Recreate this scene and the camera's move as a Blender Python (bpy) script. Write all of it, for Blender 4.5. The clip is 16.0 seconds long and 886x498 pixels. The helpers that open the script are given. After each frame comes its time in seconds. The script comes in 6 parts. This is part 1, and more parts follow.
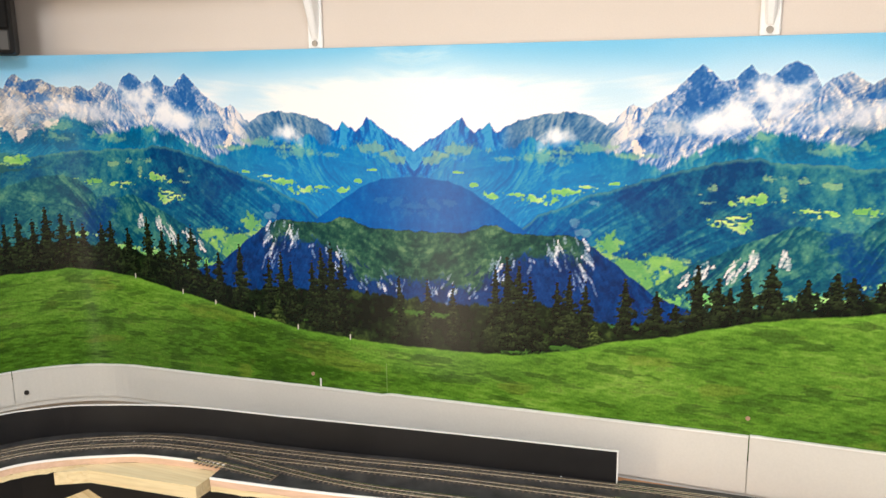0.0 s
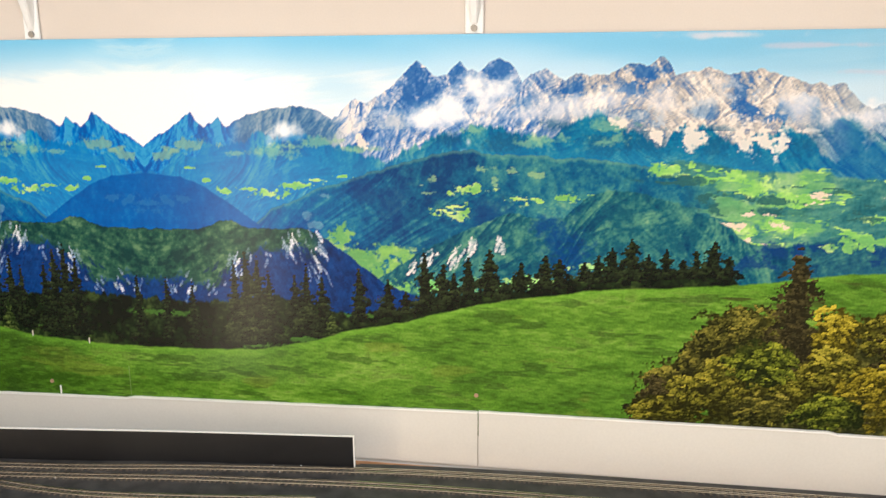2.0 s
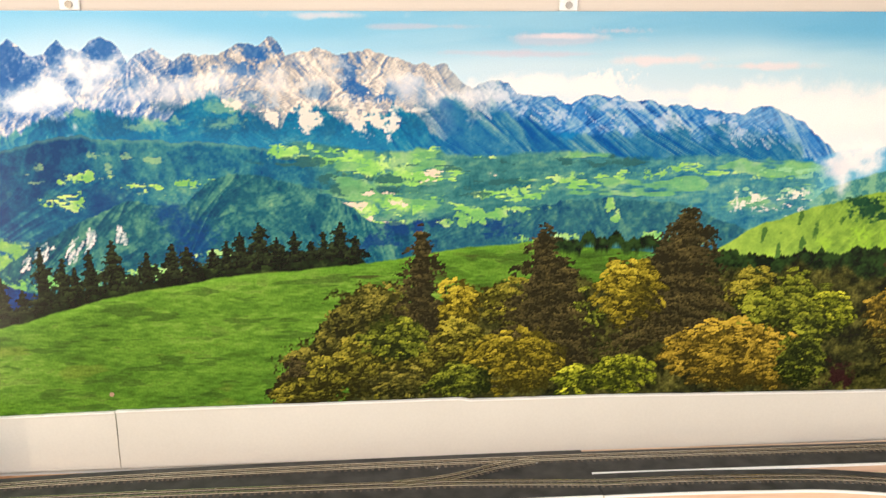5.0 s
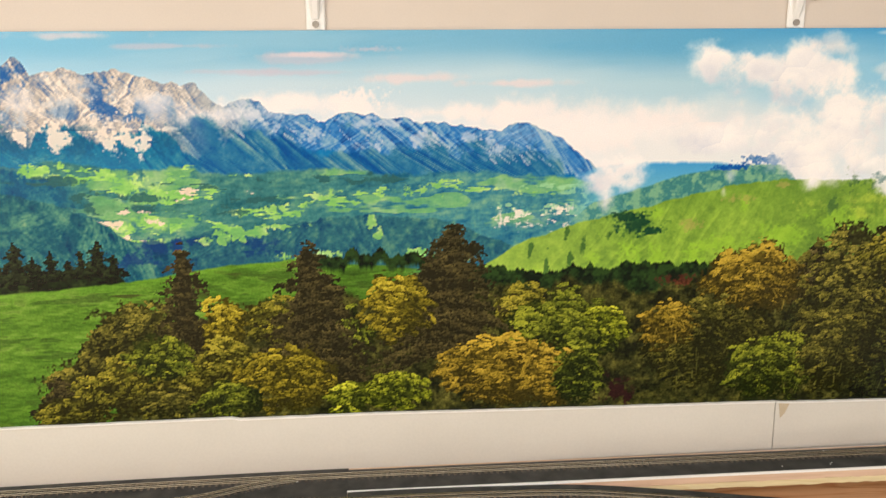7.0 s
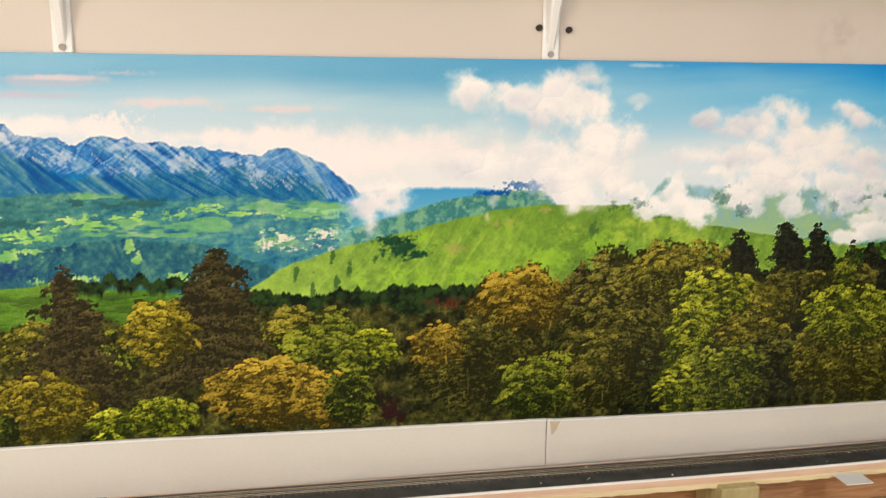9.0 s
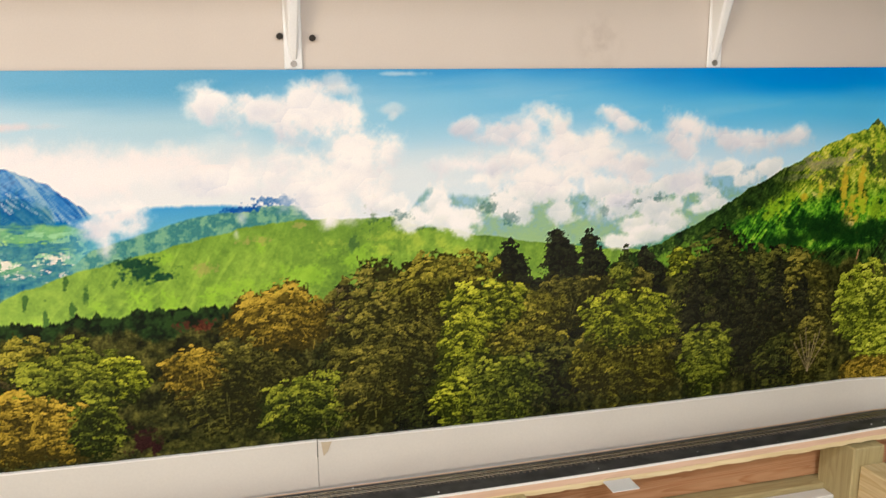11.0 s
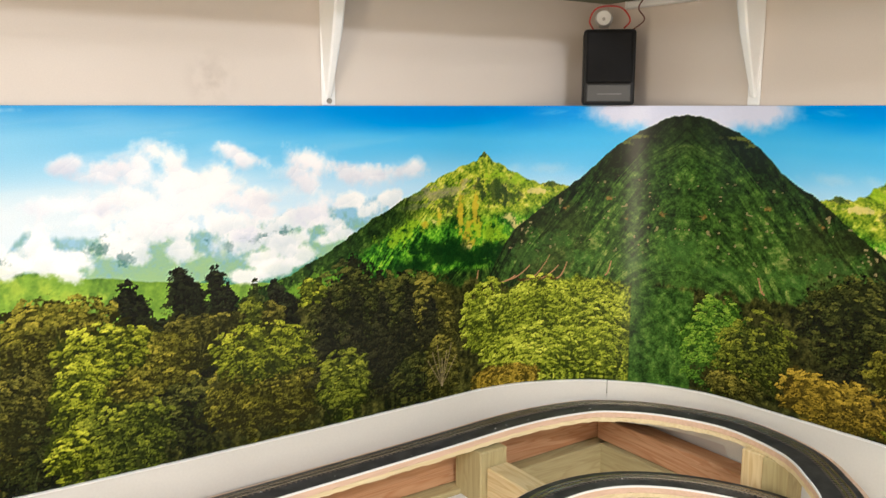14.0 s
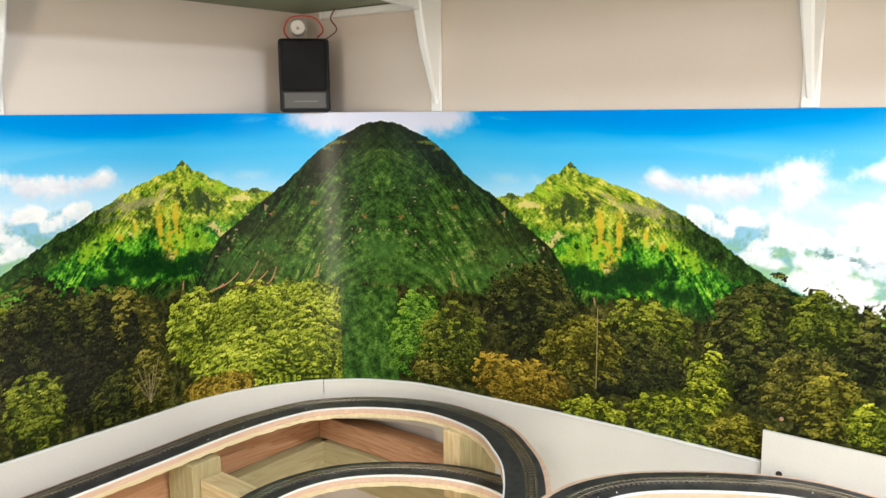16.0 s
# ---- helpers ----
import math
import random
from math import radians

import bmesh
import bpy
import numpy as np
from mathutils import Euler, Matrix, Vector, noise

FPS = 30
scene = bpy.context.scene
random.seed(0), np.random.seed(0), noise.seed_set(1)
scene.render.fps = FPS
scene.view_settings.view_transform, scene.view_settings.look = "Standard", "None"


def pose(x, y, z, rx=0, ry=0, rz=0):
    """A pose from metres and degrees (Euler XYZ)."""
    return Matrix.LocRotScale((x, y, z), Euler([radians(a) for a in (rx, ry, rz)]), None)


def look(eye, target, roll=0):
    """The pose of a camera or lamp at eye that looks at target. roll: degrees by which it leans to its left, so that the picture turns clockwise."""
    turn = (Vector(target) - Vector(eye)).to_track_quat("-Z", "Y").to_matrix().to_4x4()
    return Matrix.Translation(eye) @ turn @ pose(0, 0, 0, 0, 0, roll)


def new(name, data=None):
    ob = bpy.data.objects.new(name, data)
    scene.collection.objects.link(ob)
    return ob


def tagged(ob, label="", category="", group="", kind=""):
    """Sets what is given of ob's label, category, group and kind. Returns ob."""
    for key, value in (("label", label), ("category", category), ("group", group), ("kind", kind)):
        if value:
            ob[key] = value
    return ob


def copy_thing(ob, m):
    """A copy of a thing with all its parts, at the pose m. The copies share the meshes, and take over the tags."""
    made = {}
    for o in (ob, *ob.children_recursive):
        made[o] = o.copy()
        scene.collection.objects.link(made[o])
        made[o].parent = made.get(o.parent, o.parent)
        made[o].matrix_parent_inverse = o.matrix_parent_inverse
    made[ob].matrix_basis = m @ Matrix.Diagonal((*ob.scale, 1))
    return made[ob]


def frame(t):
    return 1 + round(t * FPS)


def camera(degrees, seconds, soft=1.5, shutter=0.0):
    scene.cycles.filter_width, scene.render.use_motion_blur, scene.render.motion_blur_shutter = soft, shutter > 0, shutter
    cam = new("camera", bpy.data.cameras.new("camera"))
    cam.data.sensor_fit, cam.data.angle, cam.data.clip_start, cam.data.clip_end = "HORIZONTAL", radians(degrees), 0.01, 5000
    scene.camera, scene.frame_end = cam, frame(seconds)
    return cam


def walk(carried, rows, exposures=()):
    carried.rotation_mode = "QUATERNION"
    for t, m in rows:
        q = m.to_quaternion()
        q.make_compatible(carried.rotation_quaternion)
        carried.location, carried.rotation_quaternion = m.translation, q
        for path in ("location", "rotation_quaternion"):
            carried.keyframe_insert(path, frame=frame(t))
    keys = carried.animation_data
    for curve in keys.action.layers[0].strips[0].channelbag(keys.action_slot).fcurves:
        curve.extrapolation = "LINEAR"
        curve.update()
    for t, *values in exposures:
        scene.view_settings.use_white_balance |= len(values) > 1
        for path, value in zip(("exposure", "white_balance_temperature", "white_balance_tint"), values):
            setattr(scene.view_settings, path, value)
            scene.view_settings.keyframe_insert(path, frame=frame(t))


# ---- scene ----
cam = camera(56.4, 16.0)
PATH = [
    (0, (-2.386, -1.058, 1.41), (-3.099, 0.764, 0.999), -0.8),
    (0.5, (-2.357, -1.059, 1.41), (-2.968, 0.801, 1.0), -1.1),
    (1, (-2.324, -1.05, 1.409), (-2.84, 0.838, 0.995), -0.9),
    (1.5, (-2.292, -1.044, 1.412), (-2.713, 0.865, 0.991), -0.7),
    (2, (-2.252, -1.039, 1.413), (-2.582, 0.885, 0.978), -0.4),
    (2.5, (-2.209, -1.036, 1.418), (-2.451, 0.895, 0.958), -0.4),
    (3, (-2.168, -1.035, 1.42), (-2.339, 0.905, 0.961), -0.3),
    (3.5, (-2.122, -1.03, 1.424), (-2.234, 0.912, 0.961), 0.3),
    (4, (-2.078, -1.029, 1.428), (-2.134, 0.91, 0.942), -0.1),
    (4.5, (-2.069, -1.011, 1.416), (-1.936, 0.926, 0.934), 0.1),
    (7, (-1.748, -1.041, 1.401), (-1.576, 0.906, 0.979), -0.5),
    (7.5, (-1.689, -1.038, 1.405), (-1.483, 0.909, 0.998), -0.7),
    (8, (-1.625, -1.057, 1.405), (-1.396, 0.888, 1.0), 0.3),
    (8.5, (-1.588, -1.072, 1.41), (-1.293, 0.867, 1.017), 0.6),
    (11, (-1.309, -1.081, 1.446), (-0.784, 0.803, 1.027), -0.3),
    (11.5, (-1.275, -1.096, 1.443), (-0.672, 0.767, 1.035), -0.5),
    (12, (-1.253, -1.099, 1.445), (-0.559, 0.733, 1.04), -0.3),
    (12.5, (-1.235, -1.108, 1.442), (-0.445, 0.69, 1.067), -0.0),
    (13, (-1.22, -1.122, 1.444), (-0.324, 0.629, 1.079), -0.0),
    (13.5, (-1.206, -1.135, 1.445), (-0.191, 0.554, 1.103), 0.2),
    (14, (-1.182, -1.154, 1.448), (-0.061, 0.467, 1.109), -0.0),
    (14.5, (-1.161, -1.174, 1.449), (0.065, 0.37, 1.111), -0.3),
    (15, (-1.144, -1.198, 1.45), (0.187, 0.257, 1.121), -0.5),
    (15.5, (-1.138, -1.223, 1.449), (0.304, 0.124, 1.125), -0.3),
    (16, (-1.131, -1.245, 1.449), (0.408, -0.01, 1.122), -0.5),
]
walk(cam, [(t, look(eye, target, roll)) for t, eye, target, roll in PATH], exposures=[(0, -0.38, 5900, 8), (2.5, -0.38, 5950, 8), (4.5, -0.24, 6100, 9), (7.5, -0.5, 6200, 8), (12, -0.42, 5900, 8), (13.5, -0.25, 5800, 7), (14.5, 0.02, 5700, 6), (16, 0.05, 5550, 4)])

# ---- light ----
world = bpy.data.worlds.new("room_world")
scene.world = world
world.use_nodes = True
world.node_tree.nodes["Background"].inputs[0].default_value = (0.9, 0.93, 1.0, 1)
world.node_tree.nodes["Background"].inputs[1].default_value = 0.05
scene.view_settings.exposure = 0.0

LAMPS = ((-2.0, -1.45, 10.0), (-1.00, -2.15, 48.0), (-2.95, -1.45, 29.0))   # round ceiling lamps: x, y, watts
LAMP_Z = 2.33
for lx, ly, watts in LAMPS:
    lamp = bpy.data.lights.new("ceiling_light", "AREA")
    lamp.shape, lamp.size = "DISK", 0.40
    lamp.energy, lamp.color = watts, (0.985, 0.955, 0.935)
    new("ceiling_light", lamp).matrix_world = pose(lx, ly, LAMP_Z - 0.005)

# warm light in an unseen glazed door in the end wall opposite the corner,
# inferred from the mural's tan streak; its power also brightens the far end wall
door_lamp = bpy.data.lights.new("door_warm_light", "AREA")
door_lamp.shape, door_lamp.size, door_lamp.size_y = "RECTANGLE", 0.46, 1.75
door_lamp.energy, door_lamp.color = 50.0, (1.0, 0.77, 0.50)
new("door_warm_light", door_lamp).matrix_world = pose(-3.615, -2.12, 1.08, 90, 0, -90)

# ---- sizes of the place ----
LEFT, BACK, RIGHT, FRONT = -3.6, 0.0, 0.0, -2.7
COVE = 0.25               # radius of the mural's rounded left corner
COVE_R = 0.33             # and of the right one
Z_BOT, Z_TOP = 0.95, 1.45  # mural
BED = 0.90                # top of the track bed
AXIS = -2.841             # the mural's first mirror line, on the back wall


# ---- materials ----
def material(name, rough=0.6, metal=0.0, spec=0.5):
    m = bpy.data.materials.new(name)
    m.use_nodes = True
    b = m.node_tree.nodes["Principled BSDF"]
    b.inputs["Roughness"].default_value, b.inputs["Metallic"].default_value = rough, metal
    b.inputs["Specular IOR Level"].default_value = spec
    return m, m.node_tree.nodes, m.node_tree.links, b


def noise_mix(m, scale, c1, c2, lo=0.35, hi=0.65, detail=6, stretch=(1, 1, 1), kind="Object"):
    """A colour between c1 and c2 that follows noise; returns the colour socket and the noise socket."""
    n, l = m.node_tree.nodes, m.node_tree.links
    co, mp, no, ra = n.new("ShaderNodeTexCoord"), n.new("ShaderNodeMapping"), n.new("ShaderNodeTexNoise"), n.new("ShaderNodeValToRGB")
    mp.inputs["Scale"].default_value = stretch
    no.inputs["Scale"].default_value, no.inputs["Detail"].default_value = scale, detail
    l.new(co.outputs[kind], mp.inputs[0]); l.new(mp.outputs[0], no.inputs["Vector"]); l.new(no.outputs[0], ra.inputs[0])
    ra.color_ramp.elements[0].position, ra.color_ramp.elements[1].position = lo, hi
    ra.color_ramp.elements[0].color, ra.color_ramp.elements[1].color = (*c1, 1), (*c2, 1)
    return ra.outputs[0], no.outputs[0]


def mixed(m, a, b, fac, mode="MIX"):
    mx = m.node_tree.nodes.new("ShaderNodeMix")
    mx.data_type, mx.blend_type = "RGBA", mode
    for sock, v in ((mx.inputs[6], a), (mx.inputs[7], b), (mx.inputs[0], fac)):
        if isinstance(v, (int, float)):
            sock.default_value = v
        elif isinstance(v, tuple):
            sock.default_value = (*v, 1)
        else:
            m.node_tree.links.new(v, sock)
    return mx.outputs[2]


def bump(m, height, strength, distance=0.001):
    b = m.node_tree.nodes.new("ShaderNodeBump")
    b.inputs["Strength"].default_value, b.inputs["Distance"].default_value = strength, distance
    m.node_tree.links.new(height, b.inputs["Height"])
    m.node_tree.links.new(b.outputs[0], m.node_tree.nodes["Principled BSDF"].inputs["Normal"])


def painted(name, c1, c2, rough, fine=260, coarse=6, relief=0.15, metal=0.0, spec=0.5):
    """A coat with slow stains and fine grain."""
    m, n, l, b = material(name, rough, metal, spec)
    slow, _ = noise_mix(m, coarse, c1, c2, 0.3, 0.7, 4)
    grain, h = noise_mix(m, fine, (0.955, 0.955, 0.955), (1.0, 1.0, 1.0), 0.3, 0.7, 3)
    l.new(mixed(m, slow, grain, 1.0, "MULTIPLY"), b.inputs["Base Color"])
    bump(m, h, relief, 0.0005)
    return m


def wood(name, light, dark, rough=0.65, along=(0.7, 9, 9), scale=6.0):
    """Sawn softwood: rings drawn out along the grain, plus fibres; every piece takes its own cut and tone."""
    m, n, l, b = material(name, rough, 0, 0.3)
    co, mp, info = n.new("ShaderNodeTexCoord"), n.new("ShaderNodeMapping"), n.new("ShaderNodeObjectInfo")
    mp.inputs["Scale"].default_value = along
    add = n.new("ShaderNodeVectorMath"); add.operation = "ADD"
    mul = n.new("ShaderNodeMath"); mul.operation = "MULTIPLY"; mul.inputs[1].default_value = 37.0
    l.new(info.outputs["Random"], mul.inputs[0])
    l.new(co.outputs["Object"], add.inputs[0]); l.new(mul.outputs[0], add.inputs[1]); l.new(add.outputs[0], mp.inputs[0])
    rings, fibre, ramp = n.new("ShaderNodeTexNoise"), n.new("ShaderNodeTexNoise"), n.new("ShaderNodeValToRGB")
    rings.inputs["Scale"].default_value, rings.inputs["Detail"].default_value = scale * 0.55, 2.0
    rings.inputs["Distortion"].default_value = 1.2
    fibre.inputs["Scale"].default_value, fibre.inputs["Detail"].default_value = 22.0, 5.0
    l.new(mp.outputs[0], rings.inputs["Vector"]); l.new(mp.outputs[0], fibre.inputs["Vector"])
    ramp.color_ramp.elements[0].color, ramp.color_ramp.elements[1].color = (*light, 1), (*light, 1)
    ramp.color_ramp.elements[0].position, ramp.color_ramp.elements[1].position = 0.30, 0.80
    for at, k in ((0.40, 0.25), (0.44, 1.0), (0.455, 0.1), (0.52, 0.45), (0.56, 1.0), (0.575, 0.15), (0.66, 0.9), (0.69, 0.2)):
        e = ramp.color_ramp.elements.new(at)
        e.color = (*(p + (q - p) * k for p, q in zip(light, dark)), 1)
    l.new(rings.outputs[0], ramp.inputs[0])
    fr = n.new("ShaderNodeValToRGB")
    fr.color_ramp.elements[0].color, fr.color_ramp.elements[1].color = (0.84, 0.82, 0.78, 1), (1, 1, 1, 1)
    fr.color_ramp.elements[0].position, fr.color_ramp.elements[1].position = 0.3, 0.6
    l.new(fibre.outputs[0], fr.inputs[0])
    l.new(mixed(m, ramp.outputs[0], fr.outputs[0], 0.8, "MULTIPLY"), b.inputs["Base Color"])
    bump(m, fibre.outputs[0], 0.25, 0.0006)
    return m


WALL = painted("wall_paint", (0.645, 0.575, 0.51), (0.69, 0.62, 0.555), 0.75, 500, 2.5, 0.2)
# a grey smudge on the back wall
nod, lin = WALL.node_tree.nodes, WALL.node_tree.links
co_, dist, rang = nod.new("ShaderNodeTexCoord"), nod.new("ShaderNodeVectorMath"), nod.new("ShaderNodeMapRange")
dist.operation = "DISTANCE"
dist.inputs[1].default_value = (-0.775, 0.008, 1.487)
rang.inputs["From Min"].default_value, rang.inputs["From Max"].default_value = 0.006, 0.045
rang.inputs["To Min"].default_value, rang.inputs["To Max"].default_value = 0.32, 0.0
lin.new(co_.outputs["Object"], dist.inputs[0]); lin.new(dist.outputs["Value"], rang.inputs["Value"])
patchy, _ = noise_mix(WALL, 45, (0, 0, 0), (1, 1, 1), 0.40, 0.60, 4)
smudge = mixed(WALL, (0.0, 0.0, 0.0), patchy, rang.outputs[0])
coat = nod["Principled BSDF"].inputs["Base Color"]
lin.new(mixed(WALL, coat.links[0].from_socket, (0.36, 0.30, 0.25), smudge), coat)
CEIL = painted("ceiling_paint", (0.74, 0.72, 0.68), (0.78, 0.76, 0.72), 0.8)
FLOOR = painted("floor_vinyl", (0.22, 0.20, 0.18), (0.27, 0.25, 0.22), 0.5)
BOARD = painted("white_hardboard", (0.65, 0.63, 0.575), (0.70, 0.68, 0.625), 0.42, 300, 5, 0.1)
BOARD_EDGE = painted("board_edge", (0.84, 0.83, 0.80), (0.90, 0.89, 0.86), 0.6)
BLACK = painted("black_card", (0.007, 0.007, 0.008), (0.014, 0.014, 0.015), 0.42, 250, 9, 0.1, 0.0, 0.3)
ROADBED = painted("black_roadbed", (0.014, 0.014, 0.016), (0.060, 0.058, 0.056), 0.55, 350, 45, 0.8)
PLY = wood("ply_edge", (0.72, 0.51, 0.37), (0.68, 0.47, 0.335), 0.6)
PINE = wood("pale_pine", (0.72, 0.58, 0.33), (0.58, 0.42, 0.20))
REDPINE = wood("red_pine", (0.56, 0.33, 0.18), (0.42, 0.20, 0.09))
GREENPINE = wood("tanalised_pine", (0.46, 0.39, 0.20), (0.38, 0.31, 0.15))
PLYTOP = wood("ply_top", (0.80, 0.68, 0.42), (0.74, 0.60, 0.34))
RAIL = painted("nickel_rail", (0.66, 0.60, 0.48), (0.80, 0.74, 0.62), 0.27, 600, 60, 0.05, 1.0)
SLEEPER = painted("sleeper_plastic", (0.085, 0.066, 0.050), (0.14, 0.11, 0.085), 0.6)
STEEL = painted("white_enamel", (0.86, 0.86, 0.85), (0.90, 0.90, 0.89), 0.3, 500, 8, 0.03)
SCREW = painted("dull_screw", (0.25, 0.24, 0.22), (0.4, 0.38, 0.35), 0.4, 500, 60, 0.1, 0.9)
SHELF = painted("green_board", (0.20, 0.23, 0.14), (0.25, 0.28, 0.18), 0.7)
SPEAKER = painted("black_cloth", (0.008, 0.008, 0.008), (0.014, 0.013, 0.013), 0.8, 900, 20, 0.4, 0.0, 0.15)
SPEAKER_BODY = painted("black_plastic", (0.008, 0.008, 0.008), (0.014, 0.013, 0.013), 0.45, 260, 6, 0.15, 0.0, 0.25)
SPEAKER_PLATE = painted("grey_plastic", (0.045, 0.044, 0.041), (0.06, 0.058, 0.054), 0.45)
LETTER = painted("silver_print", (0.16, 0.16, 0.155), (0.2, 0.2, 0.195), 0.4)
REDWIRE = painted("red_wire", (0.45, 0.03, 0.02), (0.5, 0.05, 0.03), 0.4)
BROWNWIRE = painted("brown_wire", (0.12, 0.04, 0.03), (0.16, 0.06, 0.04), 0.4)
WHITEPLASTIC = painted("white_plastic", (0.75, 0.74, 0.72), (0.8, 0.79, 0.77), 0.35)
DARK = painted("dark_hole", (0.02, 0.015, 0.012), (0.03, 0.025, 0.02), 0.8)


# ---- shapes ----
def part(name, bm, mat, parent=None, label=""):
    me = bpy.data.meshes.new(name)
    bm.to_mesh(me); bm.free()
    me.materials.append(mat)
    ob = new(name, me)
    if parent is not None:
        ob.parent = parent
    if label:
        ob["label"] = label
    return ob


def thing(name, place, label, category, group="", kind=""):
    ob = new(name)
    ob.empty_display_size = 0.02
    ob.matrix_world = Matrix.Translation(place)
    return tagged(ob, label, category, group, kind)


def box(x0, x1, y0, y1, z0, z1, bevel=0.0, segs=1):
    bm = bmesh.new()
    bmesh.ops.create_cube(bm, size=1.0)
    bmesh.ops.transform(bm, matrix=Matrix.Translation(((x0 + x1) / 2, (y0 + y1) / 2, (z0 + z1) / 2)) @ Matrix.Diagonal((abs(x1 - x0), abs(y1 - y0), abs(z1 - z0), 1)), verts=bm.verts)
    if bevel:
        bmesh.ops.bevel(bm, geom=bm.edges[:], offset=bevel, segments=segs, affect="EDGES", profile=0.5)
    return bm


def disc(place, axis, radius, depth, sides=16, bevel=0.0):
    bm = bmesh.new()
    bmesh.ops.create_cone(bm, cap_ends=True, segments=sides, radius1=radius, radius2=radius * (0.8 if bevel else 1), depth=depth)
    q = Vector((0, 0, 1)).rotation_difference(Vector(axis))
    bmesh.ops.transform(bm, matrix=Matrix.Translation(place) @ q.to_matrix().to_4x4(), verts=bm.verts)
    return bm


def glide(points, step=0.01):
    """A smooth line through the points, in even steps."""
    p = [Vector(q) for q in points]
    p = [2 * p[0] - p[1]] + p + [2 * p[-1] - p[-2]]
    fine = []
    for a, b, c, d in zip(p, p[1:], p[2:], p[3:]):
        k = max(2, int((c - b).length / (step * 0.25)))
        for i in range(k):
            t = i / k
            fine.append(0.5 * (2 * b + (c - a) * t + (2 * a - 5 * b + 4 * c - d) * t * t + (3 * b - a - 3 * c + d) * t ** 3))
    fine.append(p[-2])
    out, run = [fine[0]], 0.0
    for a, b in zip(fine, fine[1:]):
        run += (b - a).length
        if run >= step:
            out.append(b); run = 0.0
    out.append(fine[-1])
    return out


def sides(line):
    """For each point of a line its left-hand normal in plan."""
    out = []
    for i in range(len(line)):
        d = line[min(i + 1, len(line) - 1)] - line[max(i - 1, 0)]
        out.append(Vector((-d.y, d.x, 0)).normalized())
    return out


def shifted(line, off, up=0.0):
    return [p + n * off + Vector((0, 0, up)) for p, n in zip(line, sides(line))]


def sweep(line, profile, bm=None, ragged=0.0, seed=1):
    """Draws a closed profile of (offset to the left, height) along a line."""
    bm = bm or bmesh.new()
    rnd = random.Random(seed)
    rings = []
    for p, n in zip(line, sides(line)):
        rings.append([bm.verts.new(p + n * o + Vector((0, 0, h + (rnd.uniform(-ragged, ragged) if h == profile[0][1] else 0)))) for o, h in profile])
    k = len(profile)
    for a, b in zip(rings, rings[1:]):
        for i in range(k):
            bm.faces.new((a[i], a[(i + 1) % k], b[(i + 1) % k], b[i]))
    bm.faces.new(rings[0]); bm.faces.new(reversed(rings[-1]))
    bmesh.ops.recalc_face_normals(bm, faces=bm.faces[:])
    return bm


def wall_line(s):
    """The plan of the mural's front: from s on the back wall's x axis, round both coves. Returns place and inward normal."""
    q = math.pi * COVE / 2
    if s > RIGHT - COVE_R:
        d, bend = s - (RIGHT - COVE_R), 0.5527   # bend: the stretch of s that runs round the corner
        if d < bend:
            a = d / bend * math.pi / 2
            return Vector((RIGHT - COVE_R + COVE_R * math.sin(a), BACK - COVE_R + COVE_R * math.cos(a), 0)), Vector((-math.sin(a), -math.cos(a), 0))
        return Vector((RIGHT, BACK - COVE_R - (d - bend), 0)), Vector((-1, 0, 0))
    if s < LEFT + COVE:
        d = LEFT + COVE - s
        if d < q:
            a = d / COVE
            return Vector((LEFT + COVE - COVE * math.sin(a), BACK - COVE + COVE * math.cos(a), 0)), Vector((math.sin(a), -math.cos(a), 0))
        return Vector((LEFT, BACK - COVE - (d - q), 0)), Vector((1, 0, 0))
    return Vector((s, BACK, 0)), Vector((0, -1, 0))


def strip(s0, s1, proud0, proud1, z0, z1, step=0.012, wobble=0.0, seed=3):
    """A thin board that follows the wall line from s0 to s1."""
    bm = bmesh.new()
    rnd = random.Random(seed)
    n = max(1, int(abs(s1 - s0) / step))
    rings = []
    for i in range(n + 1):
        p, inward = wall_line(s0 + (s1 - s0) * i / n)
        w = wobble * rnd.uniform(-1, 1)
        top = z1(s0 + (s1 - s0) * i / n) if callable(z1) else z1
        low = z0(s0 + (s1 - s0) * i / n) if callable(z0) else z0
        rings.append([bm.verts.new(p + inward * a + Vector((0, 0, h))) for a, h in ((proud0, low), (proud1, low), (proud1, top + w), (proud0, top + w))])
    for a, b in zip(rings, rings[1:]):
        for i in range(4):
            bm.faces.new((a[i], a[(i + 1) % 4], b[(i + 1) % 4], b[i]))
    bm.faces.new(rings[0]); bm.faces.new(reversed(rings[-1]))
    bmesh.ops.recalc_face_normals(bm, faces=bm.faces[:])
    return bm


# ---- room ----
tagged(part("wall_north", box(LEFT - 0.1, RIGHT + 0.1, 0.008, 0.108, 0, 2.4), WALL), "beige painted back wall above the mural", "wall", kind="structure")
tagged(part("wall_east", box(0.008, 0.108, FRONT, 0.008, 0, 2.4), WALL), "beige painted end wall above the mural", "wall", kind="structure")
west = thing("wall_west", (LEFT, -1.3, 0), "beige painted end wall with a glazed door", "wall", kind="structure")
for y0, y1, z0, z1 in ((FRONT, -2.42, 0, 2.4), (-1.82, 0.008, 0, 2.4), (-2.42, -1.82, 2.02, 2.4)):
    part("wall_panel", box(-0.108, -0.008, y0 + 1.3, y1 + 1.3, z0, z1), WALL, west)
door = thing("door_1", (LEFT, -2.12, 0), "white framed glazed door with warm light behind", "door", kind="structure")
